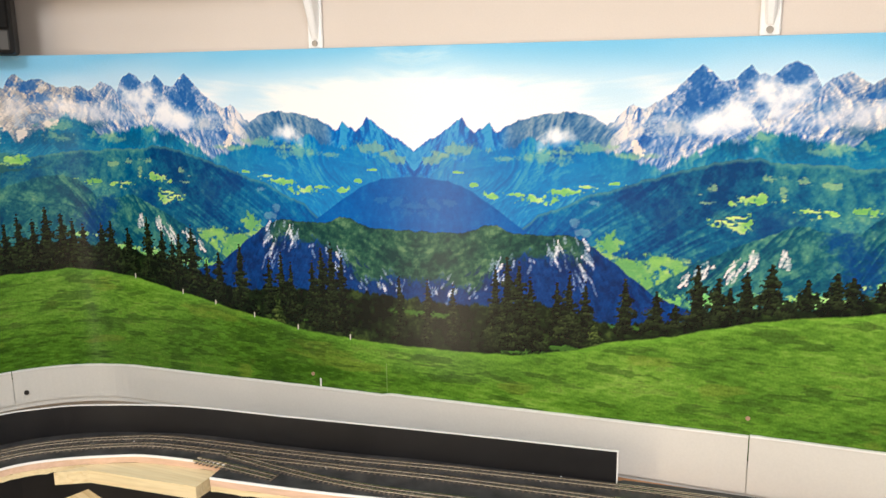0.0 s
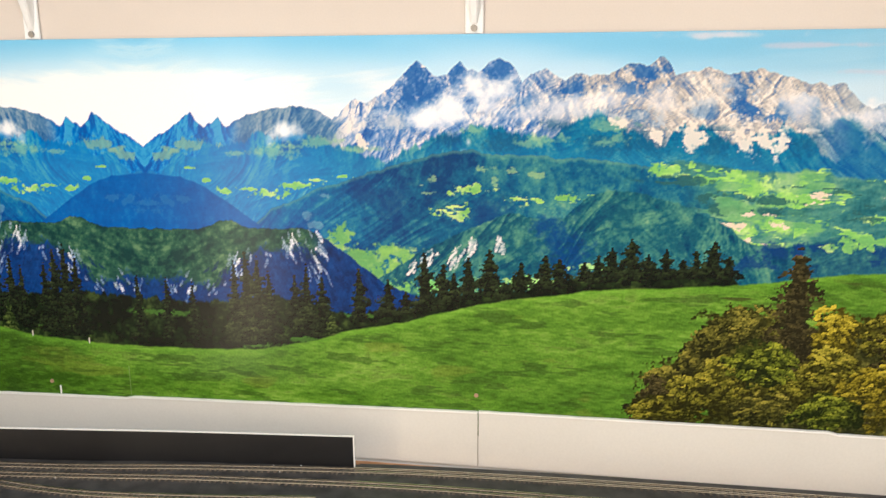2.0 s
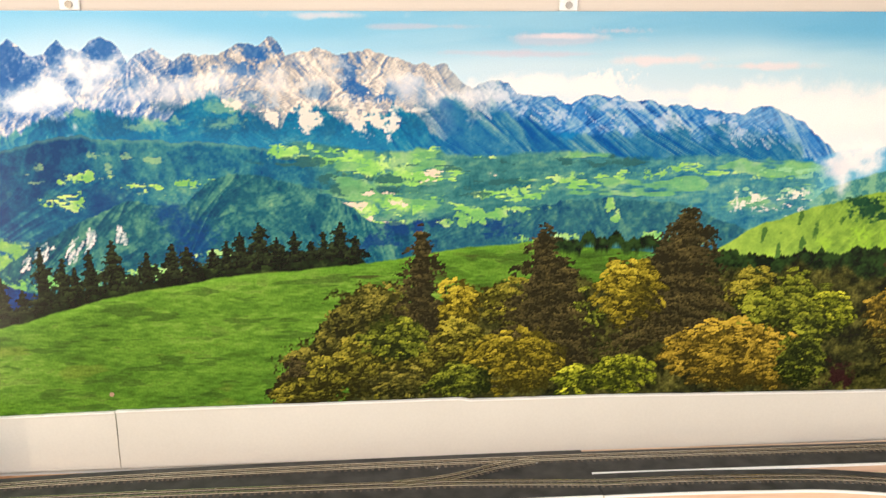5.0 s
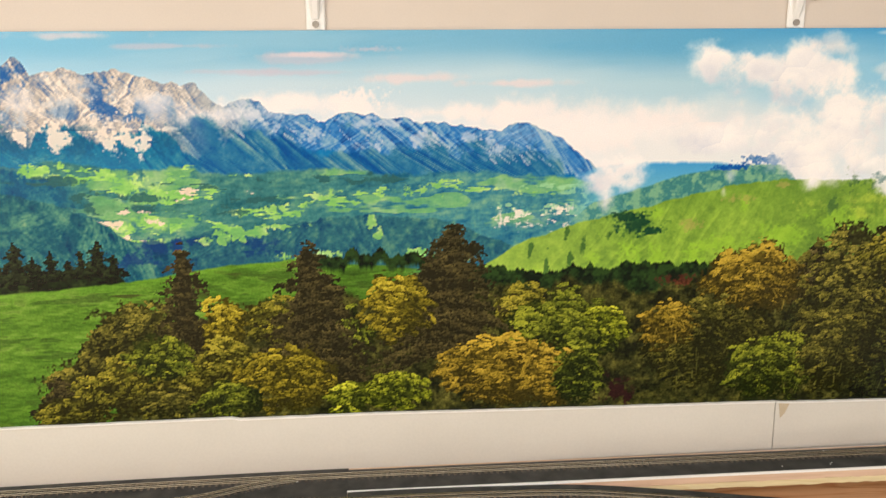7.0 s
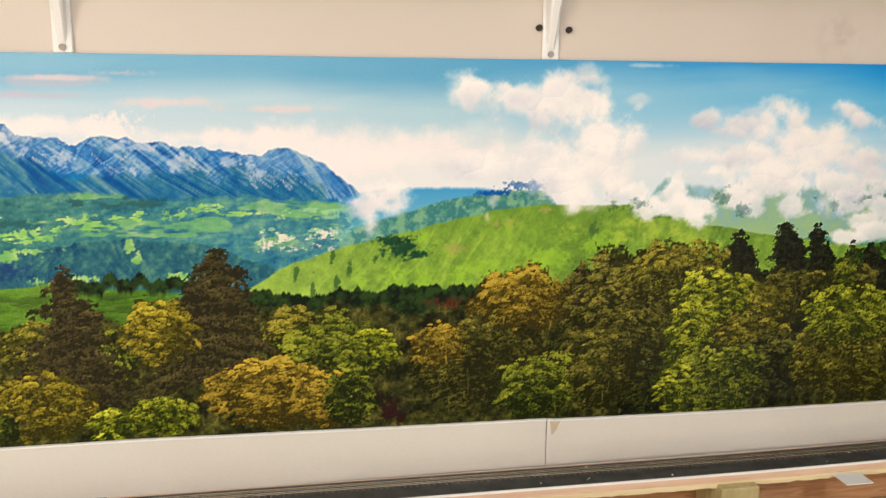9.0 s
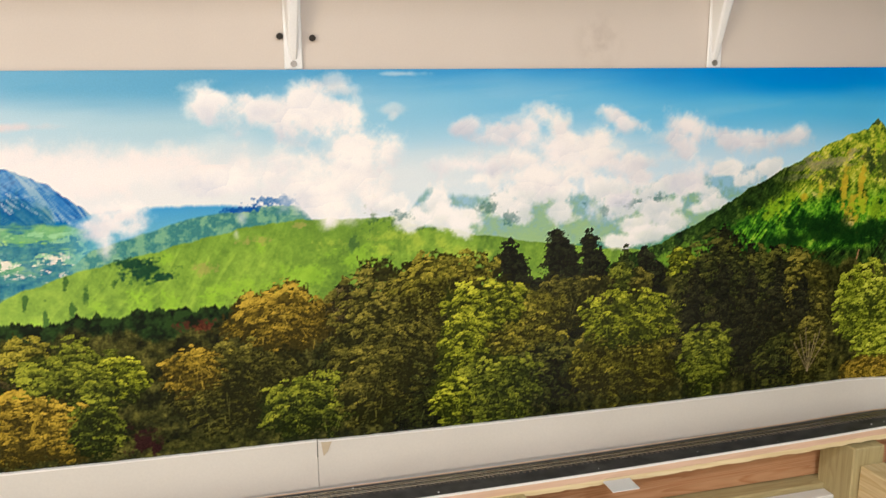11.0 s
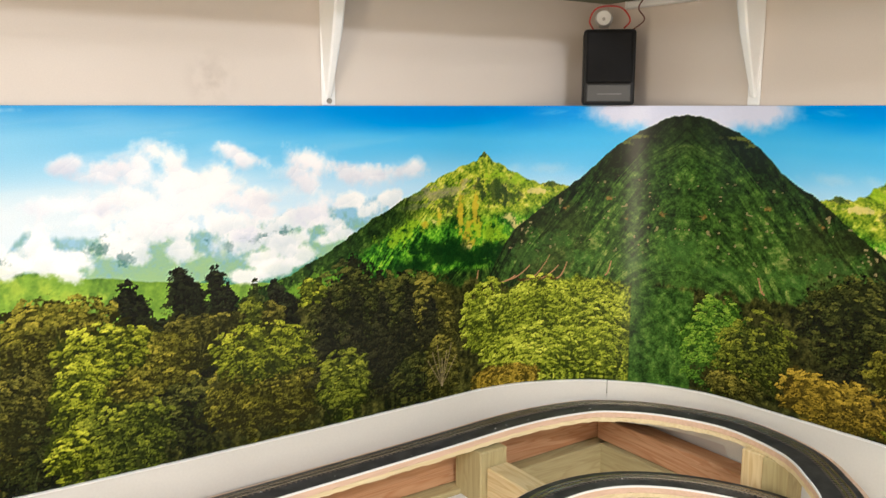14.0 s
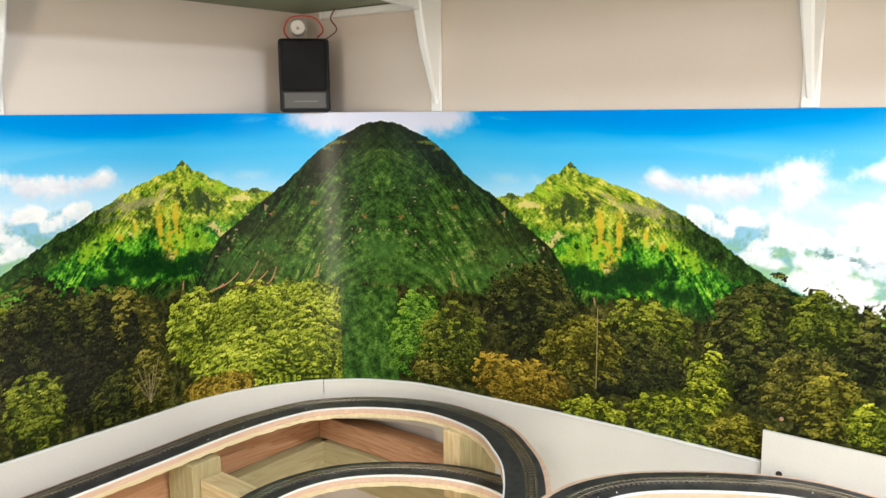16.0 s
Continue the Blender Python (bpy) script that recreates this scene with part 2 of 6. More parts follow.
for nm, b_ in (("door_stile", (-.07, -.02, -.30, -.25, 0, 2.02)), ("door_stile", (-.07, -.02, .25, .30, 0, 2.02)), ("door_rail", (-.07, -.02, -.25, .25, 1.96, 2.02)), ("door_rail", (-.07, -.02, -.25, .25, 0, .20))):
    part(nm, box(*b_, .003), STEEL, door)
tagged(part("wall_south", box(LEFT - 0.1, RIGHT + 0.1, FRONT - 0.1, FRONT, 0, 2.4), WALL), "plain beige wall", "wall", kind="structure")
tagged(part("floor", box(LEFT - 0.1, RIGHT + 0.1, FRONT - 0.1, 0.1, -0.1, 0), FLOOR), "dark vinyl floor", "floor", kind="structure")
tagged(part("ceiling", box(LEFT - 0.1, RIGHT + 0.1, FRONT - 0.1, 0.1, 2.4, 2.5), CEIL), "plain white ceiling", "ceiling", kind="structure")


# ---- the printed mural: a small painter that works on a grid of colours ----
CELL = 0.00145
U_LEFT, U_RIGHT, U_FAR = -1.02, 3.95, 2.937   # U_FAR: the second mirror line
ROWS = int(round((Z_TOP - Z_BOT) / CELL)) + 1


def rgb(r, g, b):
    return np.array([r, g, b], float) / 255.0


def lattice(w, h, cell_x, cell_y, seed):
    """Smooth noise between 0 and 1 on a w x h grid."""
    g = np.random.default_rng(seed).random((int(h / cell_y) + 3, int(w / cell_x) + 3))
    x, y = np.arange(w) / cell_x, np.arange(h) / cell_y
    xi, yi = x.astype(int), y.astype(int)
    fx, fy = x - xi, y - yi
    fx, fy = fx * fx * (3 - 2 * fx), fy * fy * (3 - 2 * fy)
    a = g[np.ix_(yi, xi)] * (1 - fx) + g[np.ix_(yi, xi + 1)] * fx
    b = g[np.ix_(yi + 1, xi)] * (1 - fx) + g[np.ix_(yi + 1, xi + 1)] * fx
    return a * (1 - fy[:, None]) + b * fy[:, None]


def fbm(w, h, size, seed, octaves=5, aspect=1.0, gain=0.55):
    """Noise of several scales round 0.5; size is the largest one in metres, aspect stretches it sideways."""
    out, amp = np.zeros((h, w)), 1.0
    c = size / CELL
    for k in range(octaves):
        if c < 0.9:
            break
        out += amp * lattice(w, h, max(1.0, c * aspect), max(1.0, c), seed * 31 + k)
        amp *= gain; c /= 2
    return np.clip(0.5 + 0.18 * (out - out.mean()) / (out.std() + 1e-9), 0, 1)


def lumps(w, h, size, seed, flat=1.3):
    """Rounded clumps of one size: offset from the middle of each clump sideways and upwards, its bulge, and a value of its own."""
    c, r = size / CELL, np.random.default_rng(seed)
    gx, gy = int(w / (c * flat)) + 4, int(h / c) + 4
    px, py, val = r.random((gy, gx)), r.random((gy, gx)), r.random((gy, gx))
    X, Y = np.meshgrid(np.arange(w) / (c * flat) + 1, np.arange(h) / c + 1)
    xi, yi = X.astype(int), Y.astype(int)
    best, bx, by, bv = np.full((h, w), 9.0), np.zeros((h, w)), np.zeros((h, w)), np.zeros((h, w))
    for dy in (-1, 0, 1):
        for dx in (-1, 0, 1):
            ax, ay = X - (xi + dx) - px[yi + dy, xi + dx], Y - (yi + dy) - py[yi + dy, xi + dx]
            d = ax * ax + ay * ay
            near = d < best
            best = np.where(near, d, best); bx = np.where(near, ax, bx); by = np.where(near, ay, by)
            bv = np.where(near, val[yi + dy, xi + dx], bv)
    return bx, by, np.clip(1 - best / 0.6, 0, 1), bv


def step01(x, lo, hi):
    t = np.clip((x - lo) / (hi - lo), 0, 1)
    return t * t * (3 - 2 * t)


def slanted(a, slope):
    """Leans a field sideways, row by row."""
    h, w = a.shape
    cols = (np.arange(w)[None, :] + (np.arange(h)[:, None] * slope).astype(int)) % (2 * w)
    cols = np.where(cols >= w, 2 * w - 1 - cols, cols)
    return np.take_along_axis(a, cols, 1)


def relief(a, dx=-2, dy=2, k=5.0):
    """Light that grazes a field from the upper left: 0.5 where it is flat."""
    return np.clip(0.5 + k * (a - np.roll(np.roll(a, dx, 1), dy, 0)), 0, 1)


def tones(t, *stops):
    """A colour ramp: pairs of position and colour."""
    p = np.array([q for q, _ in stops])
    return np.stack([np.interp(t, p, np.array([c[k] for _, c in stops])) for k in range(3)], -1)


def value_at(x, y, seed):
    """Smooth noise between 0 and 1 at any coordinates."""
    g = np.random.default_rng(seed).random((128, 128))
    xi, yi = np.floor(x).astype(int), np.floor(y).astype(int)
    fx, fy = x - xi, y - yi
    fx, fy = fx * fx * (3 - 2 * fx), fy * fy * (3 - 2 * fy)
    x0, y0, x1, y1 = xi & 127, yi & 127, (xi + 1) & 127, (yi + 1) & 127
    return (g[y0, x0] * (1 - fx) + g[y0, x1] * fx) * (1 - fy) + (g[y1, x0] * (1 - fx) + g[y1, x1] * fx) * fy


def ribs(x, y, seed, octaves=5, gain=0.46):
    """A height field of sharp crests at several scales, about 0 to 1."""
    out, amp, total = 0.0, 1.0, 0.0
    for k in range(octaves):
        out = out + amp * (1 - np.abs(2 * value_at(x * 2 ** k + 11.3 * k, y * 2 ** k + 5.7 * k, seed + k) - 1))
        total += amp
        amp *= gain
    return out / total


HT = Z_TOP - Z_BOT


class Canvas:
    def __init__(self, u0, u1):
        self.w, self.h = int(round((u1 - u0) / CELL)) + 1, ROWS
        self.u0 = u0
        self.u = u0 + np.arange(self.w) * CELL
        self.v = np.linspace(0, 1, self.h)[:, None]
        self.c = np.zeros((self.h, self.w, 3))
        self.clip = None
        self.big, self.leaf = lumps(self.w, self.h, 0.024, 80), lumps(self.w, self.h, 0.0046, 82)
        self.ragged = {size: self.n(size, 900 + k, 5) for k, size in enumerate((0.012, 0.03, 0.06))}
        self.speck = self.n(0.0052, 950, 2, 1.0, 0.8)

    def n(self, size, seed, octaves=5, aspect=1.0, gain=0.55):
        return fbm(self.w, self.h, size, seed, octaves, aspect, gain)

    def line(self, pts, rough=0.0, size=0.05, seed=1):
        """A height for each column: through the points, with broken detail."""
        p = np.array(pts)
        y = np.interp(self.u, p[:, 0], p[:, 1])
        if rough:
            y = y + rough * 2 * (fbm(self.w, 3, size, seed, 6, 1.0, 0.6)[0] - 0.5)
        return y

    def below(self, y, soft=0.006):
        return step01(-(self.v - y[None, :]), -soft / 2, soft / 2)

    def lay(self, colour, mask):
        m = np.clip(mask, 0, 1)[..., None]
        self.c = self.c * (1 - m) + colour * m

    def band(self, a, b, soft=0.03):
        return (step01(self.u, a - soft, a + soft) * (1 - step01(self.u, b - soft, b + soft)))[None, :]

    def spots(self, colour, alpha, wild, soft, size, places, fine=True, lean=0.0):
        """Uneven blobs (u, v, half width, half height); wild breaks their outline, fine frays it, lean tips them."""
        field = self.ragged[size]
        for k, (u, v, ru, rv) in enumerate(places):
            x0, x1 = max(0, int((u - 2.2 * ru - self.u0) / CELL)), min(self.w, int((u + 2.2 * ru - self.u0) / CELL) + 2)
            y0, y1 = max(0, int((v - 2.2 * rv) * (self.h - 1))), min(self.h, int((v + 2.2 * rv) * (self.h - 1)) + 2)
            if x0 >= x1 or y0 >= y1:
                continue
            dv = (self.v[y0:y1] - v) / rv
            du = (self.u[None, x0:x1] - u) / ru
            d = np.sqrt((du + lean * dv) ** 2 + dv ** 2)
            n = np.roll(np.roll(field, 97 * k, 1), 53 * k, 0)[y0:y1, x0:x1]
            if fine and ru < 0.035:
                d = d + 1.3 * (self.speck[y0:y1, x0:x1] - 0.5)
            m = (1 - step01(d + 0.8 * wild * 2 * (n - 0.5), 1 - 1.6 * soft, 1 + 1.2 * soft)) * alpha
            if self.clip is not None:
                m = m * self.clip[y0:y1, x0:x1]
            col = colour[y0:y1, x0:x1] if isinstance(colour, np.ndarray) and colour.ndim == 3 else colour
            self.c[y0:y1, x0:x1] = self.c[y0:y1, x0:x1] * (1 - m[..., None]) + col * m[..., None]

    def clouds(self, alpha, places, lit=None, shade=None, size=0.03, wild=1.0, soft=0.5):
        """Billows, lit above and greyer below."""
        lit = rgb(253, 248, 247) if lit is None else lit
        shade = rgb(206, 208, 222) if shade is None else shade
        f = self.ragged[0.06]
        for u, v, ru, rv in places:
            t = np.clip(0.74 + (self.v - v) / rv * 0.24 + 0.14 * self.big[1] - 0.08 * self.big[0] + (f - 0.5) * 0.9 + 0.25 * (self.ragged[0.03] - 0.5), 0, 1)
            self.spots(shade + (lit - shade) * t[..., None], alpha, wild, soft, size, [(u, v, ru, rv)], False)

    def dab(self, u, v, ru, rv, colour, alpha=1.0):
        """One small soft touch of the brush; sizes in metres, v in metres above the lower edge."""
        x, y = (u - self.u0) / CELL, v / CELL
        rx, ry = max(ru / CELL, 0.75), max(rv / CELL, 0.75)
        x0, x1, y0, y1 = max(0, int(x - rx)), min(self.w, int(x + rx) + 2), max(0, int(y - ry)), min(self.h, int(y + ry) + 2)
        if x0 >= x1 or y0 >= y1:
            return
        m = 1 - (((np.arange(x0, x1) - x) / rx) ** 2)[None, :] - (((np.arange(y0, y1) - y) / ry) ** 2)[:, None]
        m = (np.clip(m * 1.8, 0, 1) * alpha)[..., None]
        self.c[y0:y1, x0:x1] = self.c[y0:y1, x0:x1] * (1 - m) + colour * m

    def window(self, u, v, ru, rv):
        """The cells round a place, all in metres."""
        x0, x1 = max(0, int((u - ru - self.u0) / CELL)), min(self.w, int((u + ru - self.u0) / CELL) + 2)
        y0, y1 = max(0, int((v - rv) / CELL)), min(self.h, int((v + rv) / CELL) + 2)
        return x0, x1, y0, y1

    def slope(self, crest, lean, size, seed, stretch=0.75, k=1.0, octaves=5):
        """Light on a mountainside whose ribs run down from its crest and lean sideways; 0.5 where it is flat."""
        wide = int(0.04 / CELL)
        smooth = np.convolve(np.pad(crest, wide, mode="edge"), np.ones(2 * wide + 1) / (2 * wide + 1), "valid")
        d = (smooth[None, :] - self.v) * HT
        x, y = (self.u[None, :] + lean * d) / size, d * stretch / size
        x = x + 1.5 * (value_at(x * 0.45, y * 0.8, seed + 60) - 0.5) + 0.5 * (value_at(x * 1.9, y * 2.3, seed + 62) - 0.5)
        y = y + 0.9 * (value_at(x * 0.8 + 40, y * 0.8, seed + 61) - 0.5)
        h = ribs(x, y, seed, octaves)
        return 0.5 + 0.5 * np.tanh(0.42 * k * (np.gradient(h, axis=1) - 0.35 * np.gradient(h, axis=0)) * size / CELL)

    def streaks(self, colour, alpha, seed, clusters, thick=0.0011):
        """Thin tapering streaks in clusters: u, v, spread sideways, spread in height, lean, how many, length in metres."""
        r = np.random.default_rng(seed)
        for u, v, su, sv, lean, many, long_ in clusters:
            for _ in range(many):
                x, y = u + su * r.normal() * 0.6, v * HT + sv * r.normal() * 0.6 * HT
                n = long_ * r.uniform(0.4, 1.3)
                ln, wd, al = lean + 0.18 * r.normal(), thick * r.uniform(0.7, 1.9), alpha * r.uniform(0.5, 1.0)
                steps = max(3, int(n / 0.0016))
                for q in range(steps):
                    g = q / steps
                    x += 0.0007 * r.normal()
                    self.dab(x - ln * n * g, y - n * g, wd * (0.5 + 1.2 * math.sin(3.1 * (0.1 + 0.85 * g))), 0.0016, colour, al * r.uniform(0.45, 1.0))

    def spray(self, u, v, a, b, tilt, ramp, base, r, ragged=1.0, solid=0.95):
        """One leafy spray: a flat, ragged tuft that is light along its top and dark below. Metres; tilt in radians."""
        x0, x1, y0, y1 = self.window(u, v, a * 1.25 + 0.002, a * abs(math.sin(tilt)) + b * 1.5 + 0.002)
        if x1 - x0 < 2 or y1 - y0 < 2:
            return
        h, w = y1 - y0, x1 - x0
        oy, ox = int(r.integers(0, self.h - h)) if self.h > h else 0, int(r.integers(0, self.w - w))
        sp, lf = self.speck[oy:oy + h, ox:ox + w], self.leaf[3][oy:oy + h, ox:ox + w]
        dx, dy = self.u[None, x0:x1] - u, np.arange(y0, y1)[:, None] * CELL - v
        c, s_ = math.cos(tilt), math.sin(tilt)
        p, q = (dx * c + dy * s_) / a, (dy * c - dx * s_) / b
        d = p * p + q * q + ragged * (2.2 * (sp - 0.5) + 1.1 * (lf - 0.5))
        m = (np.clip((1.0 - d) / 0.45, 0, 1) * solid)[..., None]
        t = base + 0.16 * np.clip(q, -1.2, 1.2) + 0.80 * (sp - 0.5) + 0.46 * (lf - 0.5)
        col = tones(np.clip(t, 0, 1), (0.06, ramp[0]), (0.46, ramp[1]), (0.94, ramp[2]))
        self.c[y0:y1, x0:x1] = self.c[y0:y1, x0:x1] * (1 - m) + col * m

    def conifer(self, u, base, height, width, dark, light, seed, droop=0.30, full=0.72, thin=1.0):
        """A spruce: uneven tiers of drooping boughs about a dark core. base, height, width in metres."""
        r = np.random.default_rng(seed)
        ramp = (dark, dark * 0.55 + light * 0.45, light)
        x0, x1, y0, y1 = self.window(u, base + height / 2, width * 0.6, height * 0.56)
        if x0 >= x1 or y0 >= y1:
            return
        x, y = self.u[None, x0:x1] - u, np.arange(y0, y1)[:, None] * CELL
        f = np.clip((base + height - y) / height, 0, 1.05)
        core = width * 0.19 * f ** full * (0.75 + 0.5 * self.leaf[3][y0:y1, x0:x1]) + 0.0007
        m = (step01(core - np.abs(x), -0.0008, 0.0008) * (y > base - 0.01) * (f > 0.07))[..., None]
        self.c[y0:y1, x0:x1] = self.c[y0:y1, x0:x1] * (1 - m) + (dark + (light - dark) * np.clip(0.05 + 0.4 * (self.speck[y0:y1, x0:x1] - 0.4), 0, 1)[..., None]) * m
        gap = max(0.0042, height * (0.033 if height < 0.1 else 0.040)) / thin
        tiers = max(6, int(height / gap))
        for k in range(tiers):
            f = 1 - (k + r.uniform(0, 0.8)) / tiers
            for side in (-1, 1, 0):
                half = width * 0.5 * max(f, 0.02) ** full * r.uniform(0.40, 1.30)
                if side == 0:
                    half *= 0.6
                yy = base + height * (1 - f) - droop * half * 0.5
                bb = max(0.0016, min(0.20 * half + 0.0012, 0.0062))
                self.spray(u + side * half * 0.52, yy, half * 0.56 + 0.0012, bb, -side * (droop + r.normal() * 0.16), ramp, 0.32 + 0.15 * r.normal() + (0.07 if side < 0 else 0.0), r, 1.15)

    def crown(self, u, v, ru, rv, dark, mid, light, seed, twig=0.0, under=0.0, ball=0.75):
        """A leafy crown: a shaded mass, then many leaf sprays over it, lit from above. Metres; under: how much shade its foot has."""
        r = np.random.default_rng(seed)
        x0, x1, y0, y1 = self.window(u, v, ru * 1.3, rv * 1.3)
        if x0 >= x1 or y0 >= y1:
            return
        ox, oy = r.integers(0, self.w - (x1 - x0)), r.integers(0, max(1, self.h - (y1 - y0)))
        cut = lambda field: field[oy:oy + y1 - y0, ox:ox + x1 - x0]
        du, dv = (self.u[None, x0:x1] - u) / ru, (np.arange(y0, y1)[:, None] * CELL - v) / rv
        sp, coarse = cut(self.speck), cut(self.ragged[0.03])
        d = np.sqrt(du ** 2 + dv ** 2) + 0.7 * (cut(self.ragged[0.06]) - 0.5) + 0.5 * (sp - 0.5) + 0.25 * (coarse - 0.5)
        m = (1 - step01(d, 0.80, 1.0))[..., None]
        t = 0.13 + 0.10 * dv - 0.10 * under + 0.42 * (sp - 0.5) + 0.25 * (coarse - 0.5)
        self.c[y0:y1, x0:x1] = self.c[y0:y1, x0:x1] * (1 - m) + tones(np.clip(t, 0, 1), (0.0, dark), (0.46, mid), (0.95, light)) * m
        size = 0.0075 + 0.024 * min(ru, rv)
        many = int(1.55 * ru * rv / (size * size * 0.36))
        big = value_at(np.arange(24) * 0.37, np.full(24, float(seed % 50)), 77)
        rim = value_at(np.arange(24) * 0.55, np.full(24, seed * 0.37), 78)
        spots = []
        for _ in range(many):
            ang, rad = r.uniform(0, 2 * math.pi), math.sqrt(r.random())
            rad *= 0.78 + 0.46 * rim[int(ang * 3.8)]
            spots.append((rad * math.cos(ang), rad * math.sin(ang) + r.normal() * 0.05))
        spots.sort(key=lambda p: -p[1])
        for x, y in spots:
            a = size * r.uniform(0.55, 1.25)
            clump = big[int((x + 1.2) * 5) % 24] + big[int((y + 1.2) * 5 + 9) % 24] - 1.0
            base = 0.46 + 0.12 * max(0.0, y - 0.4) + 0.29 * ball * y * (1 + 0.6 * under) - 0.12 * under - 0.11 * ball * x + 0.26 * clump + 0.10 * r.normal() + (0.24 if r.random() < 0.14 else 0.0) - 0.10 * max(0.0, 0.5 - math.hypot(x, y))
            self.spray(u + x * ru, v + y * rv, a, a * r.uniform(0.28, 0.5), -0.55 * x + 0.28 * r.normal(), (dark, mid, light), base, r, 1.0)
        for _ in range(int(twig * 10)):
            x, y, lean, up = u + ru * r.uniform(-0.6, 0.6), v + rv * r.uniform(-0.9, 0.1), r.normal(0, 0.4), r.uniform(0.01, 0.03)
            for g in np.linspace(0, 1, 12):
                self.dab(x + lean * up * g, y + up * g, 0.0008, 0.0016, mid * 1.2 + 0.06, 0.28)


# -- the far view, painted once and mirrored --
far = Canvas(0.0, U_FAR)
U, V = far.u[None, :], far.v
SKYLINE_A = [(0, .719), (.016, .739), (.04, .765), (.057, .786), (.067, .799), (.072, .807), (.078, .788), (.088, .772), (.102, .776), (.107, .79), (.111, .797), (.117, .778), (.126, .774), (.153, .8), (.177, .818), (.2, .823), (.228, .822), (.249, .814), (.267, .792), (.276, .801), (.288, .829), (.299, .851), (.31, .829), (.321, .837), (.344, .865), (.355, .893), (.37, .923), (.379, .934), (.392, .923), (.406, .899), (.417, .899), (.427, .92), (.434, .933), (.444, .912), (.456, .908), (.47, .926), (.484, .942), (.497, .929), (.507, .905), (.512, .885)]
SKYLINE_B = [(.522, .905), (.541, .915), (.563, .891), (.577, .902), (.594, .897), (.617, .906), (.637, .923), (.65, .929), (.66, .919), (.676, .935), (.686, .931), (.695, .903), (.735, .916), (.754, .902), (.795, .913), (.818, .895), (.843, .882), (.869, .869), (.887, .873), (.903, .837), (.917, .817), (.941, .837), (.962, .83), (.973, .807), (1.019, .796), (1.033, .78), (1.054, .793), (1.075, .801), (1.132, .788), (1.161, .774), (1.226, .76), (1.256, .753), (1.277, .767), (1.291, .769), (1.314, .75), (1.338, .731), (1.362, .695), (1.4, .62), (1.45, .5)]

# sky: pale and white over the first valley, deep blue towards the second mirror line
sx = (0.0, 0.5, 1.0, 1.5, 1.9, 2.4, 2.95)
def across(*cols):
    return np.stack([np.interp(far.u, sx, [c[k] for c in cols]) for k in range(3)], -1)[None]
top = across(rgb(128, 200, 238), rgb(132, 200, 238), rgb(132, 190, 222), rgb(84, 165, 212), rgb(42, 150, 225), rgb(5, 140, 235), rgb(0, 142, 240))
mid = across(rgb(206, 234, 248), rgb(196, 226, 246), rgb(200, 222, 236), rgb(180, 215, 232), rgb(130, 200, 240), rgb(90, 190, 246), rgb(84, 190, 246))
low = across(rgb(255, 254, 250), rgb(250, 250, 252), rgb(230, 232, 240), rgb(236, 238, 240), rgb(220, 236, 246), rgb(190, 226, 250), rgb(170, 218, 250))
hh = (1 - V + 0.10 * (far.n(0.12, 2, 4, 4.0) - 0.5))[..., None]
far.c[:] = np.where(hh < 0.12, top + (mid - top) * step01(hh, 0.0, 0.12), mid + (low - mid) * step01(hh, 0.12, 0.32))
glow = step01(np.exp(-(U / 0.27) ** 2 - ((V - 0.78) / 0.14) ** 2) + 0.95 * (slanted(far.n(0.07, 9, 6, 3.5), -2.0) - 0.5), 0.26, 0.70)
far.lay(rgb(255, 253, 250), glow * 0.95)
wisps = step01(slanted(far.n(0.07, 3, 5, 6.0), -3.0), 0.55, 0.75)
far.lay(rgb(252, 250, 250), wisps * 0.85 * (1 - step01(U, 0.45, 0.8) * 0.88))
far.spots(rgb(206, 198, 216), 0.55, 1.0, 0.5, 0.03, [(.86, .965, .06, .006), (1.03, .935, .07, .010), (1.10, .955, .03, .006), (1.0, .90, .08, .006), (.93, .905, .05, .006)])
far.spots(rgb(244, 220, 222), 0.6, 1.0, 0.5, 0.03, [(1.02, .942, .04, .006), (1.15, .885, .05, .010), (1.28, .87, .05, .008), (.75, .99, .05, .008)])
far.spots(rgb(248, 240, 240), 0.9, 1.0, 0.5, 0.03, [(1.0, .825, .06, .02), (1.08, .82, .03, .03), (1.18, .80, .09, .02), (1.28, .80, .04, .03), (1.36, .76, .09, .05), (1.46, .76, .12, .04)])

# the rock massif
sky = far.line(SKYLINE_A + SKYLINE_B, 0.008, 0.02, 5)
mask = far.below(sky, 0.006)
depth = np.clip(sky[None, :] - V, 0, 1)
gully = slanted(far.n(0.075, 11, 6, 0.6, 0.55), 0.5)
lean = -0.25 - 0.45 * step01(U, 0.5, 0.7) - 0.5 * step01(U, 0.9, 1.05) + 0.5 * (1 - step01(U, 0.30, 0.42))
sun = np.clip(0.62 * far.slope(sky, lean, 0.060, 811, 0.70, 1.3) + 0.38 * far.slope(sky, -lean, 0.020, 821, 0.8, 1.0, 4) + 0.16 * (far.n(0.006, 16, 2) - 0.5) + 0.05, 0, 1)
warm = step01(U, 0.50, 0.62)[..., None]
cold_rock = tones(sun, (0.24, rgb(20, 74, 152)), (0.44, rgb(66, 114, 180)), (0.58, rgb(130, 156, 198)), (0.76, rgb(226, 220, 222)))
warm_rock = tones(sun, (0.22, rgb(62, 98, 152)), (0.40, rgb(118, 132, 158)), (0.56, rgb(174, 168, 164)), (0.78, rgb(236, 224, 212)))
far.lay(cold_rock * (1 - warm) + warm_rock * warm, mask)
